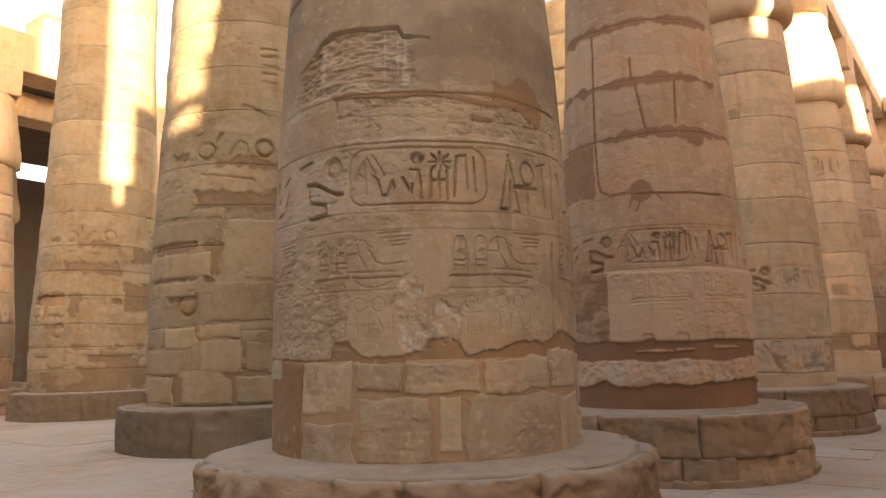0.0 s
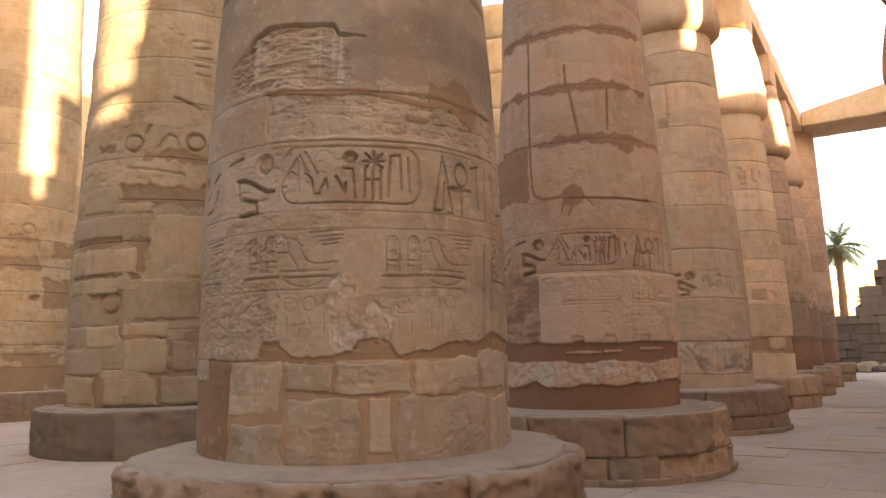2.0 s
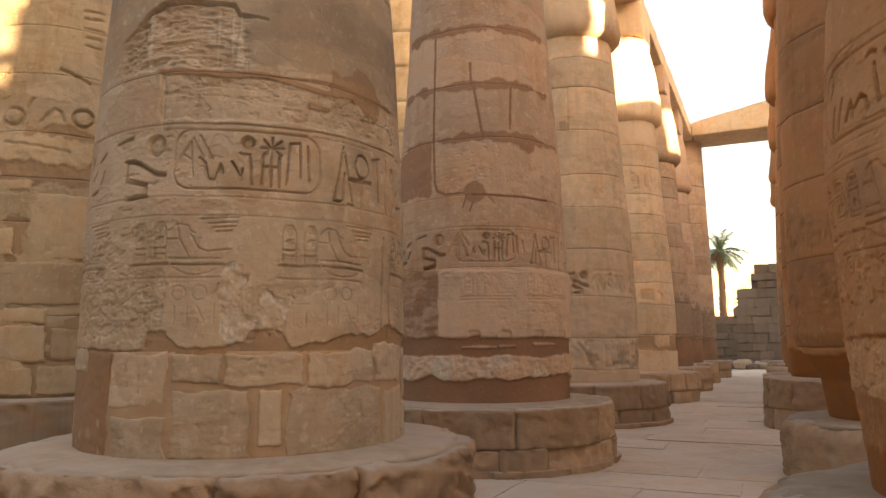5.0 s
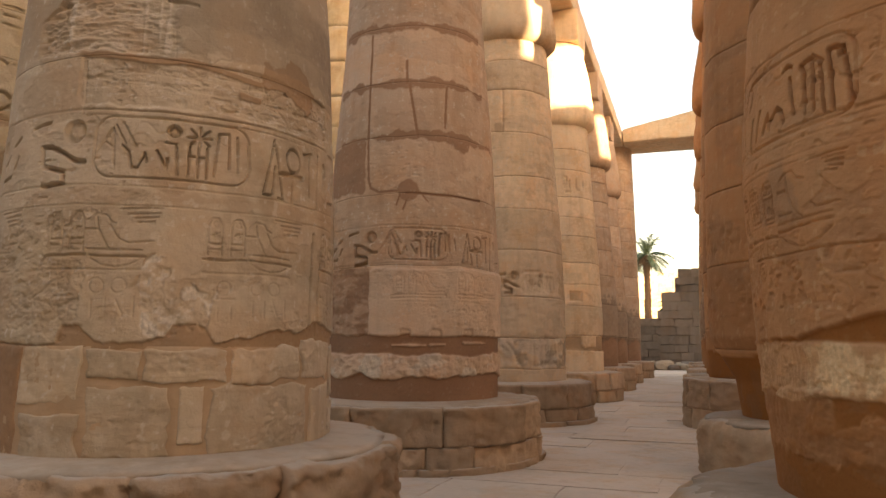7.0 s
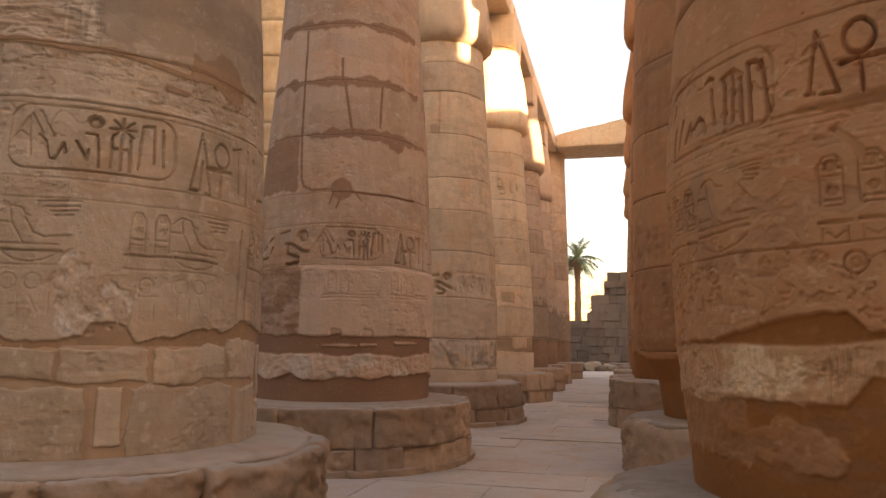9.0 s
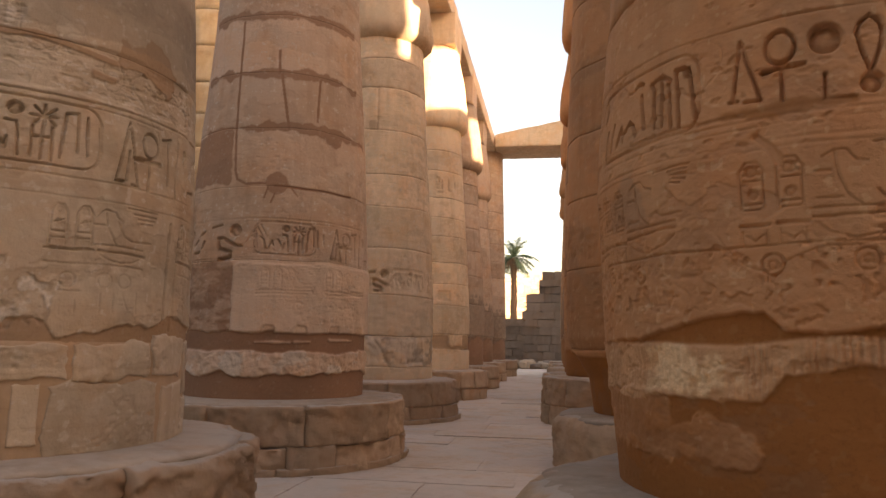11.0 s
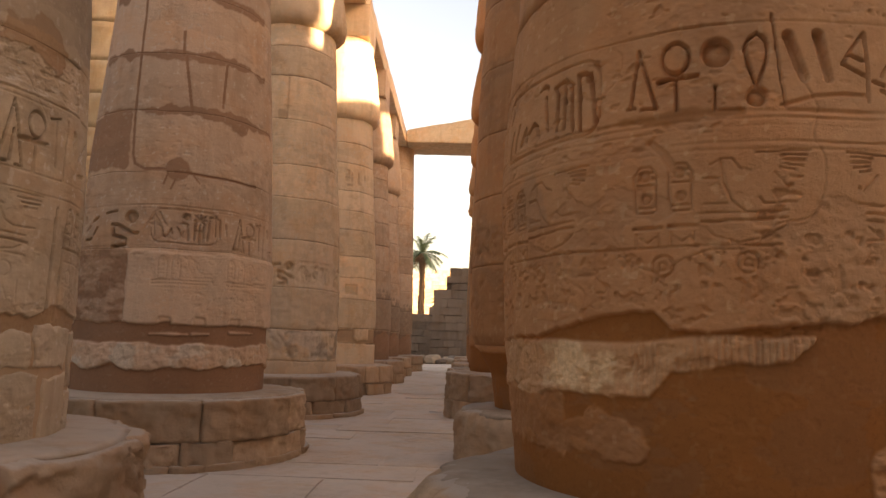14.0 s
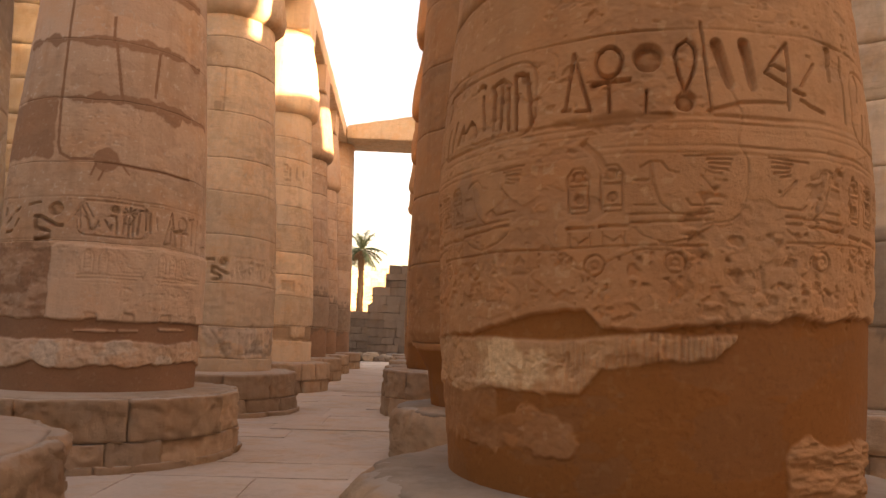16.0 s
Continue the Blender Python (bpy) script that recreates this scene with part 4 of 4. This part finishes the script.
    r.add -= 0.014 * gouge + 0.022 * r.patch(14.5, 21.5, 1.995, 2.03, 49, 0.03, 0.02)
    pits = r.patch(-75, 80, 1.78, 2.12, 9, 0.12)
    r.add -= pits * (0.012 * step(fbm(r.S * 16, r.Z * 16, 44, 3), 0.35, 0.6) + 0.004 * fbm(r.S * 18, r.Z * 20, 45))
    low = r.below(([-130, -58, -46, -27, -21, -13, -9.6, -2.6, 3, 14, 26, 33, 38, 53, 130], [1.66, 1.66, 1.684, 1.778, 1.807, 1.822, 1.738, 1.70, 1.718, 1.753, 1.776, 1.81, 1.78, 1.815, 1.8]), 0.018, 6.0, 52)
    comb = r.below(([-130, -37, -21, -8, 3, 130], [1.665, 1.661, 1.653, 1.683, 1.70, 1.72]), 0.008, 4, 55) * (1 - r.below(([-130, -37, -27, -14.6, -9.7, -5, 3, 14.3, 19, 20, 130], [1.37, 1.378, 1.394, 1.384, 1.50, 1.52, 1.568, 1.604, 1.69, 1.9, 1.9]), 0.034, 4.5, 56))
    remnant = np.maximum(r.patch(-75, -16, 1.09, 1.27, 60, 0.07, 0.014), r.patch(-75, -38, 1.08, 1.40, 57, 0.08, 0.014))
    hack = r.patch(33, 63, 0.6, 1.17, 62, 0.05)
    r.add -= low * 0.030
    gouges = np.sin(r.S * 190 + 5 * fbm(r.S * 7, r.Z * 1.2, 63, 3)) * (0.25 + 0.75 * step(fbm(r.S * 3, r.Z * 2, 68, 3), -0.5, 0.2))
    r.add += comb * (0.017 + 0.0075 * gouges + 0.012 * fbm(r.S * 8, r.Z * 11, 64, 4) - 0.012 * step(fbm(r.S * 11, r.Z * 16, 59, 3), 0.3, 0.6))
    r.add += remnant * (0.010 + 0.012 * fbm(r.S * 7, r.Z * 7, 65))
    r.add += hack * (0.015 + 0.020 * fbm(r.S * 6, r.Z * 20, 66, 4) + 0.012 * step(fbm(r.S * 4, r.Z * 22, 61, 3), 0.0, 0.3))
    r.pale = np.maximum(r.pale, comb * (0.22 + 0.6 * step(fbm(r.S * 6, r.Z * 4, 67), 0.0, 0.5)) * (0.35 + 0.65 * (1 - step(r.U, -14, 4))))
    fill = np.clip(low - comb - 0.6 * remnant * (0.55 + 0.45 * step(fbm(r.S * 3, r.Z * 6, 69, 4), -0.4, 0.4)) - 0.75 * hack, 0, 1)
    fill = np.maximum(fill, 0.8 * r.patch(-26, 6, 2.765, 2.81, 68, 0.04))
    r.mortar = np.maximum(r.mortar, fill)
    r.stain = np.maximum(r.stain, 0.28 * r.patch(-58, -42, 2.3, 2.5, 70, 0.16, 0.05))
    # paler tone that ramps in towards the right side, except on the cement
    r.pale = np.maximum(r.pale, 0.2 * step(r.U + 12 * fbm(r.S * 1.5, r.Z * 1.5, 71), 0, 40) * (1 - fill))


RUDDY = "ruddy sandstone column with deep hieroglyphs and orange cement foot"
first_r = column(1.567, 5.077, 111, [0.74, 3.7, 4.8, 5.9, 7.0, 8.0, 8.65], carve_r, 0.28, 0.007, SHAFT_R1, SAND_RED, fine=1.6, base=(1.87, 0.78, 1), label=RUDDY, coarse_above=3.65, half=84, joint=0.004, base_rough=2.4, base_round=0.2, base_stones=8, group="columns across the aisle")
crown(first_r, SAND_RED, 11)


def carve_r2(r):
    weather(r, 123, 1.1)
    r.pale *= 0.3
    band_a(r, -50, 2.85, 0.03, bold=1.8)
    band_b(r, -50, 2.2, 0.016, sets=(-46.5, 0))
    low = r.below(1.55, 0.1, 1.6, 52)
    r.mortar = np.maximum(r.mortar, low)
    r.add -= 0.03 * low


second_r = column(1.42, 11.075, 131, [0.68, 1.6, 2.7, 3.7, 4.6, 5.6, 6.6, 7.6, 8.65], carve_r2, 1.1, 0.036, SHAFT_R2, SAND_RED, fine=1.2, base=(1.57, 0.69, 1), label="ruddy sandstone column with eroded waist on a worn base", base_rough=1.0, base_round=0.16, base_stones=5, group="columns across the aisle")
crown(second_r, SAND_RED, 12, neck=1.18)
third_r = column(1.432, 16.983, 141, BEDS_FAR[1:], carve_r2, 1.5, 0.05, SHAFT_R3, SAND_RED, fine=1.0, base=(1.865, 0.975, 2), label="ruddy sandstone column on a tall drum base", group="columns across the aisle")
drum(third_r, facing(1.432, 16.983), SHAFT_R3, 0.97, 2.0, 140, 141, 1.5, 0.05, carve_r2, SAND_RED)
crown(third_r, SAND_RED, 13, neck=1.18)
for k in range(4):
    crown(column(1.44, 22.9 + 5.9 * k, 150 + 9 * k, BEDS_FAR, carve_far, 2.5, 0.1, SHAFT_R3, SAND_RED, fine=0.4, label="ruddy sandstone column with cement foot and a darker band", group="columns across the aisle"), SAND_RED, 14 + k, neck=1.18)


crown(column(7.4, 11.08, 201, BEDS_FAR, carve_far, 2.2, 0.08, SHAFT, SAND_GOLD, fine=0.5, label="pale sandstone column of the next row", group="columns across the aisle"), SAND_GOLD, 19)


# ---- the great columns behind ----
def carve_l(r):
    """Worn ring courses with sun discs; below, a patchwork of broken facing and cement."""
    weather(r, 163, 1.7, 1.0)
    for off in (0, 86, -86):
        r.ring(off - 27.5, 5.68, 0.165, 0.03, 0.05, 0.95)
        r.ring(off + 8, 5.73, 0.165, 0.03, 0.05, 0.95)
        r.draw("-13 558-> -10 572-> -7 585-> -3 580-> -2 565;-38 640-> -30 655;-20 585-> -18 600;0 655-> 10 640;-5 660-> 5 648", off, 0, 0.026, 0.035)
        r.draw("-30 520-> -12 514-> 2 508;-34 600-> -30 604;5 780-> 16 782;6 765-> 16 767;6 745-> 16 745;7 728-> 15 728;7 712-> 15 710", off, 0, 0.02, 0.028)
        for u, z in ((-8, 4.1), (2, 4.08), (-14, 2.8), (-4, 2.78)):
            r.ring(off + u, z, 0.10, 0.02, 0.025)
        r.draw("-10 390-> -2 390;-10 380-> 0 380;-12 368-> 2 369;-9 355-> -9 345;4 395-> 4 350;0 285-> 4 270-> 8 290", off, 0, 0.018, 0.022)
    r.ring(-34.5, 2.70, 0.20, 0.04, 0.05)
    # places where the face has fallen and cement shows
    gone = np.zeros_like(r.U)
    for u0, u1, z0, z1, q in ((-52, -38, 5.52, 5.72, 1), (-20, 18, 5.34, 5.52, 2), (-34, 20, 4.48, 4.84, 3), (-25, -15.5, 3.2, 3.9, 4), (-66, -29, 3.70, 3.90, 5), (-48, -29, 2.78, 2.88, 6), (-70, -20, 3.14, 3.22, 7), (22, 70, 3.3, 4.2, 8), (30, 75, 4.9, 5.4, 9)):
        gone = np.maximum(gone, r.patch(u0, u1, z0, z1, 165 + q, 0.11, 0.02))
    r.add -= gone * (0.03 + 0.012 * fbm(r.S * 6, r.Z * 6, 166))
    r.mortar = np.maximum(r.mortar, 0.75 * gone)
    foot = step(fbm(r.S * 1.0, r.Z * 1.6, 168, 4), 0.0, 0.08) * (r.Z < 2.3)
    r.add -= 0.02 * foot
    r.mortar = np.maximum(r.mortar, 0.8 * foot)
    r.pale = np.maximum(r.pale, 0.4 * step(fbm(r.S * 0.9, r.Z * 1.8, 169, 3), 0.1, 0.5) * (1 - gone))


def carve_l2(r):
    carve_l(r)
    hole = np.maximum(r.patch(-66, -32, 3.52, 3.80, 180, 0.05), r.patch(-56, -46, 3.22, 3.55, 181, 0.04))
    r.add -= 0.25 * np.maximum(hole, r.patch(12, 19, 3.57, 3.68, 182, 0.04))


# the broken facing of the foot: from, to, bottom, top
FACING = [(-60, -34.8, 4.38, 4.86), (-33.5, -14, 4.34, 4.52), (-76, -18, 3.90, 4.30), (-14.6, 16, 3.16, 4.30), (-76, -21, 3.22, 3.68), (-78, -30, 2.86, 3.13),
          (-27.6, 12, 2.38, 3.10), (-27.2, -4, 2.06, 2.32), (-49.6, -28, 1.89, 2.27), (-72, -51, 1.93, 2.28), (-74, -37.5, 1.41, 1.86), (-25.6, -3.2, 1.42, 2.02),
          (-1.5, 12, 1.46, 1.98), (-36.6, -8.6, 0.87, 1.34), (-68, -43.5, 0.88, 1.36), (-6.5, 14, 0.87, 1.36)]


def big_stones(seed, z0, z1):
    """Repair stones of uneven size; some places are left to the cement."""
    rng = random.Random(seed)
    out = []
    u = -112.0
    while u < 104:
        w = rng.uniform(14, 30)
        z = z0
        while z < z1 - 0.12:
            h = min(rng.choice((0.22, 0.3, 0.42, 0.6)) * rng.uniform(0.85, 1.15), z1 - z)
            if z1 - z - h < 0.12:
                h = z1 - z
            k = rng.uniform(0.35, 0.65) if w > 20 and rng.random() < 0.5 else None
            for p, q in (((0, k), (k, 1)) if k else ((0, 1),)):
                if rng.random() > 0.62:
                    j = rng.uniform(-1.2, 1.2)
                    out.append((u + p * w + 0.3 + j * (p > 0), u + q * w - 0.3 + j * (q < 1), z + 0.008, z + h - 0.008))
            z += h
        u += w
    return out


GOLD = "great sandstone column with sun disc glyphs and patchwork foot"
BEDS_L = [0.82, 1.5, 2.2, 2.9, 3.8, 4.6, 5.4, 6.5, 7.4, 8.4, 9.6, 10.8, 12.2, 13.6, 15.0]
for k, (x, y, st) in enumerate([(-12.827, 10.014, 0.8), (-24.353, 12.727, 1.2)]):
    column(x, y, 170 + 11 * k, BEDS_L, carve_l2 if k else carve_l, 0.95 * st, 0.034 * st, SHAFT_L, SAND_GREAT, fine=0.8, base=(2.516, 0.806, 1), stones=big_stones(5, 0.82, 2.1)[::2] if k else FACING + [(q + 85, w + 85, a, b) for q, w, a, b in FACING if q < -20 and a < 2.3], label=GOLD, top=15.0, half=88, coarse_above=9.5 if k == 0 else 99, group="great columns", name="great_column", base_stones=7, base_mat=BASE_DARK)
for k, (x, y) in enumerate([(-12.83, 17.6), (-12.83, 25.2), (-24.35, 20.3)]):
    column(x, y, 190 + 11 * k, BEDS_L, carve_l, 4.0, 0.2, SHAFT_L, SAND_GREAT, fine=0.4, base=(2.516, 0.806, 1), label="great sandstone column with weathered bed joints", top=15.0, group="great columns", name="great_column")


# ---- beams over the columns ----
def beam(name, label, x0, x1, y0, y1, z0, z1, material, seed, slope=0.0):
    ob = slab(name, None, x0, x1, y0, y1, z0, z1, material, seed, 0.5, 0.03, slope=slope)
    return tagged(ob, label, "stone beam", "architraves")


ROW_Y = [5.389, 10.78, 16.722, 23.583, 29.31, 35.21, 41.1]
for i in range(2, len(ROW_Y) - 1):
    beam("architrave", "sandstone architrave resting on column blocks", -5.02, -3.5, ROW_Y[i] + 0.01, ROW_Y[i + 1] - 0.01, 12.505, 13.25, SAND_GOLD, 20 + i)
beam("lintel", "sandstone beam spanning the aisle with a broken sloping top", -3.45, 2.4, 39.2, 42.0, 12.505, 13.2, SAND_GOLD, 40, 1.1)

for k, (x, y, up) in enumerate([(-30.0, 11.0, 0.5), (-30.0, 17.5, 0.5), (-36.0, 13.0, 0.65), (-36.0, 20.0, 0.65), (-42.0, 16.0, 0.65)]):
    crown(column(x, y, 210 + 9 * k, BEDS_FAR[:-1] + [8.65 + up], carve_far, 3.0, 0.12, SHAFT, SAND_GOLD, fine=0.4, label="sandstone column carrying heavy stone beams", top=8.65 + up, group="far columns"), SAND_GOLD, 30 + k, 8.65 + up)
beam("architrave", "thick sandstone beam in a distant row", -30.8, -29.2, 9.5, 20.0, 13.005, 14.55, SAND_GOLD, 50)
beam("roof_block", "broken sandstone block on a distant beam", -30.8, -29.2, 12.5, 15.2, 14.555, 15.65, SAND_GOLD, 51)
beam("architrave", "sandstone beam in the farthest row", -36.8, -35.2, 12.0, 24.0, 13.155, 14.35, SAND_GOLD, 52)
# slab added to keep the distant rows beneath it dark
beam("roof_slab", "flat stone roof slab added to shade distant columns", -48.0, -34.0, 8.0, 30.0, 14.355, 15.5, RUIN_SHADE_TONED, 53)

# far side of the hall: added wall, shade put into its dark colour
wl = slab("wall_far", None, -50, -49, -5, 60, 0, 13.6, RUIN_SHADE_TONED, 3, 3.0)
tagged(wl, "sandstone wall added to close the far side, dark for shade", "wall", kind="structure")


# ---- the end of the aisle ----
def courses(name, label, x0, x1, y, heights, material, seed, depth=2.0):
    """A stepped ruin of coursed blocks: heights by steps along x."""
    rng = random.Random(seed)
    ob = empty(name, (x0 + x1) / 2, y)
    tagged(ob, label, "ruined wall")
    n = len(heights)
    bm = bmesh.new()
    for i, q in enumerate(heights):
        w = (x1 - x0) / n
        box_into(bm, i * w - (x1 - x0) / 2, (i + 1) * w - (x1 - x0) / 2, 0.4, depth - 0.1, 0, q - 0.5)
    part("core", bm, material, ob)
    z = 0.0
    while z < max(heights):
        h = rng.uniform(0.55, 0.75)
        x = x0 + rng.uniform(-0.4, 0)
        while x < x1:
            w = rng.uniform(0.9, 1.7)
            q = heights[min(n - 1, max(0, int((x + w / 2 - x0) / (x1 - x0) * n)))]
            if z + h * 0.6 < q:
                b = slab("block", None, x + 0.001, x + w - 0.001, y + rng.uniform(-0.06, 0.06), y + depth, z + 0.004, z + h - 0.004, material, rng.randint(0, 99), 0.5 if y < 100 else 3.0, 0.055)
                b.parent, b.matrix_parent_inverse = ob, Matrix.Translation((-(x0 + x1) / 2, -y, 0))
            x += w
        z += h
    return ob


# both walls take the darkened stone, whose colour stands for their shade
courses("ruined_wall", "stepped ruined wall of weathered blocks darkened for shade", -2.55, 5.45, 60.0, [5.3, 6.1, 7.0, 7.8, 7.8, 7.8, 7.8, 7.8, 7.8, 7.8, 7.8, 7.8, 7.8, 7.8, 7.8, 7.8], RUIN_SHADE_TONED, 4)
courses("low_wall", "low grey block wall at the end of the aisle", -9.5, -2.6, 68.0, [4.1] * 4, RUIN_SHADE_TONED, 6)


def rubble():
    rng = random.Random(8)
    for i in range(16):
        bm = bmesh.new()
        bmesh.ops.create_icosphere(bm, subdivisions=2, radius=1)
        s = Vector((rng.uniform(0.35, 0.9), rng.uniform(0.3, 0.6), rng.uniform(0.2, 0.45)))
        for v in bm.verts:
            v.co = Vector([math.copysign(abs(c) ** 0.6, c) for c in v.co]) * 0.9 + noise.noise_vector(v.co * 1.3 + Vector((i, 0, 0))) * 0.25
            v.co = Vector((v.co.x * s.x, v.co.y * s.y, v.co.z * s.z + s.z * 0.8))
        ob = part("fallen_block", bm, SAND_FAR if i % 2 else RUIN_SHADE_TONED, None)
        ob.matrix_world = pose(rng.uniform(-4.4, -0.6), rng.uniform(54, 58.5), -0.03, 0, 0, rng.uniform(0, 180))
        tagged(ob, "fallen weathered stone block on the ground", "stone block", "fallen blocks")


rubble()


def bark_material():
    m = bpy.data.materials.new("palm_bark")
    m.use_nodes = True
    nt = m.node_tree
    bs = nt.nodes["Principled BSDF"]
    bs.inputs["Roughness"].default_value = 0.9
    n = nt.nodes.new("ShaderNodeTexNoise")
    n.inputs["Scale"].default_value = 6
    mx = nt.nodes.new("ShaderNodeMix")
    mx.data_type = "RGBA"
    mx.inputs[6].default_value, mx.inputs[7].default_value = (0.09, 0.05, 0.028, 1), (0.24, 0.14, 0.075, 1)
    nt.links.new(n.outputs["Fac"], mx.inputs[0])
    nt.links.new(mx.outputs[2], bs.inputs["Base Color"])
    return m


def leaf_material():
    m = bpy.data.materials.new("palm_leaf")
    m.use_nodes = True
    nt = m.node_tree
    bs = nt.nodes["Principled BSDF"]
    bs.inputs["Roughness"].default_value = 0.55
    g = nt.nodes.new("ShaderNodeNewGeometry")
    mx = nt.nodes.new("ShaderNodeMix")
    mx.data_type = "RGBA"
    mx.inputs[6].default_value, mx.inputs[7].default_value = (0.045, 0.09, 0.045, 1), (0.15, 0.20, 0.10, 1)
    nt.links.new(g.outputs["Random Per Island"], mx.inputs[0])
    nt.links.new(mx.outputs[2], bs.inputs["Base Color"])
    return m


BARK, LEAF = bark_material(), leaf_material()


def palm(x, y, h, seed, crown_r=2.6):
    rng = random.Random(seed)
    ob = empty("palm_tree", x, y)
    tagged(ob, "tall date palm with a rough brown trunk", "tree")
    prof = []
    n = 40
    for i in range(n + 1):
        z = h * i / n
        r = 0.42 - 0.12 * i / n + (0.05 if i % 2 else -0.02) + (0.18 * max(0, i / n - 0.8) * 5 * 0.6)
        prof.append((r, z))
    prof.append((0.02, h + 0.2))
    turned("trunk", [(0.02, 0)] + prof, BARK, ob, 14, seed, 0.06)
    bm = bmesh.new()
    for k in range(30):
        az = rng.uniform(0, 2 * math.pi)
        lift = rng.uniform(-0.35, 1.3)
        ln = crown_r * rng.uniform(0.8, 1.15)
        p, d = Vector((0, 0, h + 0.1)), Vector((math.cos(az) * math.cos(lift), math.sin(az) * math.cos(lift), math.sin(lift)))
        pts = [p.copy()]
        for s in range(12):
            d.z -= 0.11
            d.normalize()
            p = p + d * ln / 12
            pts.append(p.copy())
        side = Vector((-math.sin(az), math.cos(az), 0))
        for s in range(1, 12):
            a, b = pts[s], pts[s + 1]
            w = crown_r * 0.24 * math.sin(math.pi * (s + 1.5) / 14.5)
            for sg in (-1, 1):
                for q in (0.0, 0.5):
                    o = a.lerp(b, q)
                    tip = o + side * sg * w + (b - a).normalized() * w * 0.8 - Vector((0, 0, w * rng.uniform(0.2, 0.7)))
                    wd = (b - a).normalized() * 0.06
                    vs = [bm.verts.new(c) for c in (o - wd, o + wd, tip)]
                    bm.faces.new(vs)
            vs = [bm.verts.new(c) for c in (a - side * 0.03, a + side * 0.03, b + side * 0.02, b - side * 0.02)]
            bm.faces.new(vs)
    part("crown", bm, LEAF, ob, "spreading grey-green fronds")
    bm = bmesh.new()
    for k in range(60):
        az, ln, w = rng.uniform(0, 2 * math.pi), rng.uniform(0.7, 1.5), rng.uniform(0.05, 0.12)
        out, side = Vector((math.cos(az), math.sin(az), 0)), Vector((-math.sin(az), math.cos(az), 0)) * w
        a = out * 0.4 + Vector((0, 0, h - rng.uniform(0.0, 0.5)))
        b = a + out * ln * 0.45 + Vector((0, 0, -ln * 0.35))
        c = a + out * ln * 0.5 + Vector((0, 0, -ln))
        v = [bm.verts.new(q) for q in (a - side, a + side, b + side, b - side, c)]
        bm.faces.new(v[:4])
        bm.faces.new((v[3], v[2], v[4]))
    part("dead_frond_skirt", bm, BARK, ob, "hanging dry brown fronds")
    return ob


palm(-5.0, 84.0, 11.6, 3, 3.0)
palm(-2.9, 96.0, 6.6, 5, 2.0)
hill = courses("mudbrick_building", "pale mud-brick wall glowing in the sun", -16, 4.0, 130.0, [12.0, 13.5, 14.0, 14.5, 13.0, 11.0], SAND_GOLD, 16, 3.0)


# ---- paving ----
def paving():
    """Uneven courses of worn slabs with chipped outlines; dust lies in most of the joints."""
    rng = random.Random(12)
    ob = empty("pavement", 0, 20)
    tagged(ob, "worn pale limestone paving dusted with sand", "pavement", kind="structure")
    rows = [0.6, 2.4, 4.1, 5.9, 7.5, 9.05, 10.1, 11.25, 12.5, 13.6, 14.45, 16.0, 17.6, 19.4, 21.5, 23.2] + [25.5 + 2.6 * i for i in range(14)]
    for y0, y1 in zip(rows, rows[1:]):
        near = y0 < 16.5
        x, end = (-25.0 + rng.uniform(0, 1), 4.0) if near else (-5.6 + rng.uniform(0, 1), 2.4)
        while x < end:
            w = rng.uniform(1.3, 3.0)
            g = rng.choice((0.001, 0.003, 0.006, 0.014))
            lift = rng.uniform(-0.034, 0.003)
            c = [(x + g, y0 + g), (x + w - g, y0 + g), (x + w - g, y1 - g), (x + g, y1 - g)]
            rim = []
            for (ax, ay), (bx, by) in zip(c, c[1:] + c[:1]):
                for q in (0.0, 0.3, 0.55, 0.8):
                    chip = -abs(rng.gauss(0, 0.016)) if q else -rng.uniform(0.0, 0.04)
                    nx, ny = by - ay, ax - bx
                    k = chip / math.hypot(nx, ny)
                    rim.append((ax + (bx - ax) * q + nx * k, ay + (by - ay) * q + ny * k - 20))
            mx, my = x + w / 2, (y0 + y1) / 2 - 20
            tx, ty = rng.uniform(-0.004, 0.004), rng.uniform(-0.008, 0.008)
            bm = bmesh.new()
            low = [bm.verts.new((px, py, -0.06)) for px, py in rim]
            top = [bm.verts.new((px + (mx - px) * 0.008, py + (my - py) * 0.008, lift + (px - mx) * tx + (py - my) * ty)) for px, py in rim]
            n = len(rim)
            for i in range(n):
                bm.faces.new((low[i], low[(i + 1) % n], top[(i + 1) % n], top[i]))
            bm.faces.new(top)
            part("paving_slab", bm, PAVING, ob)
            x += w


paving()
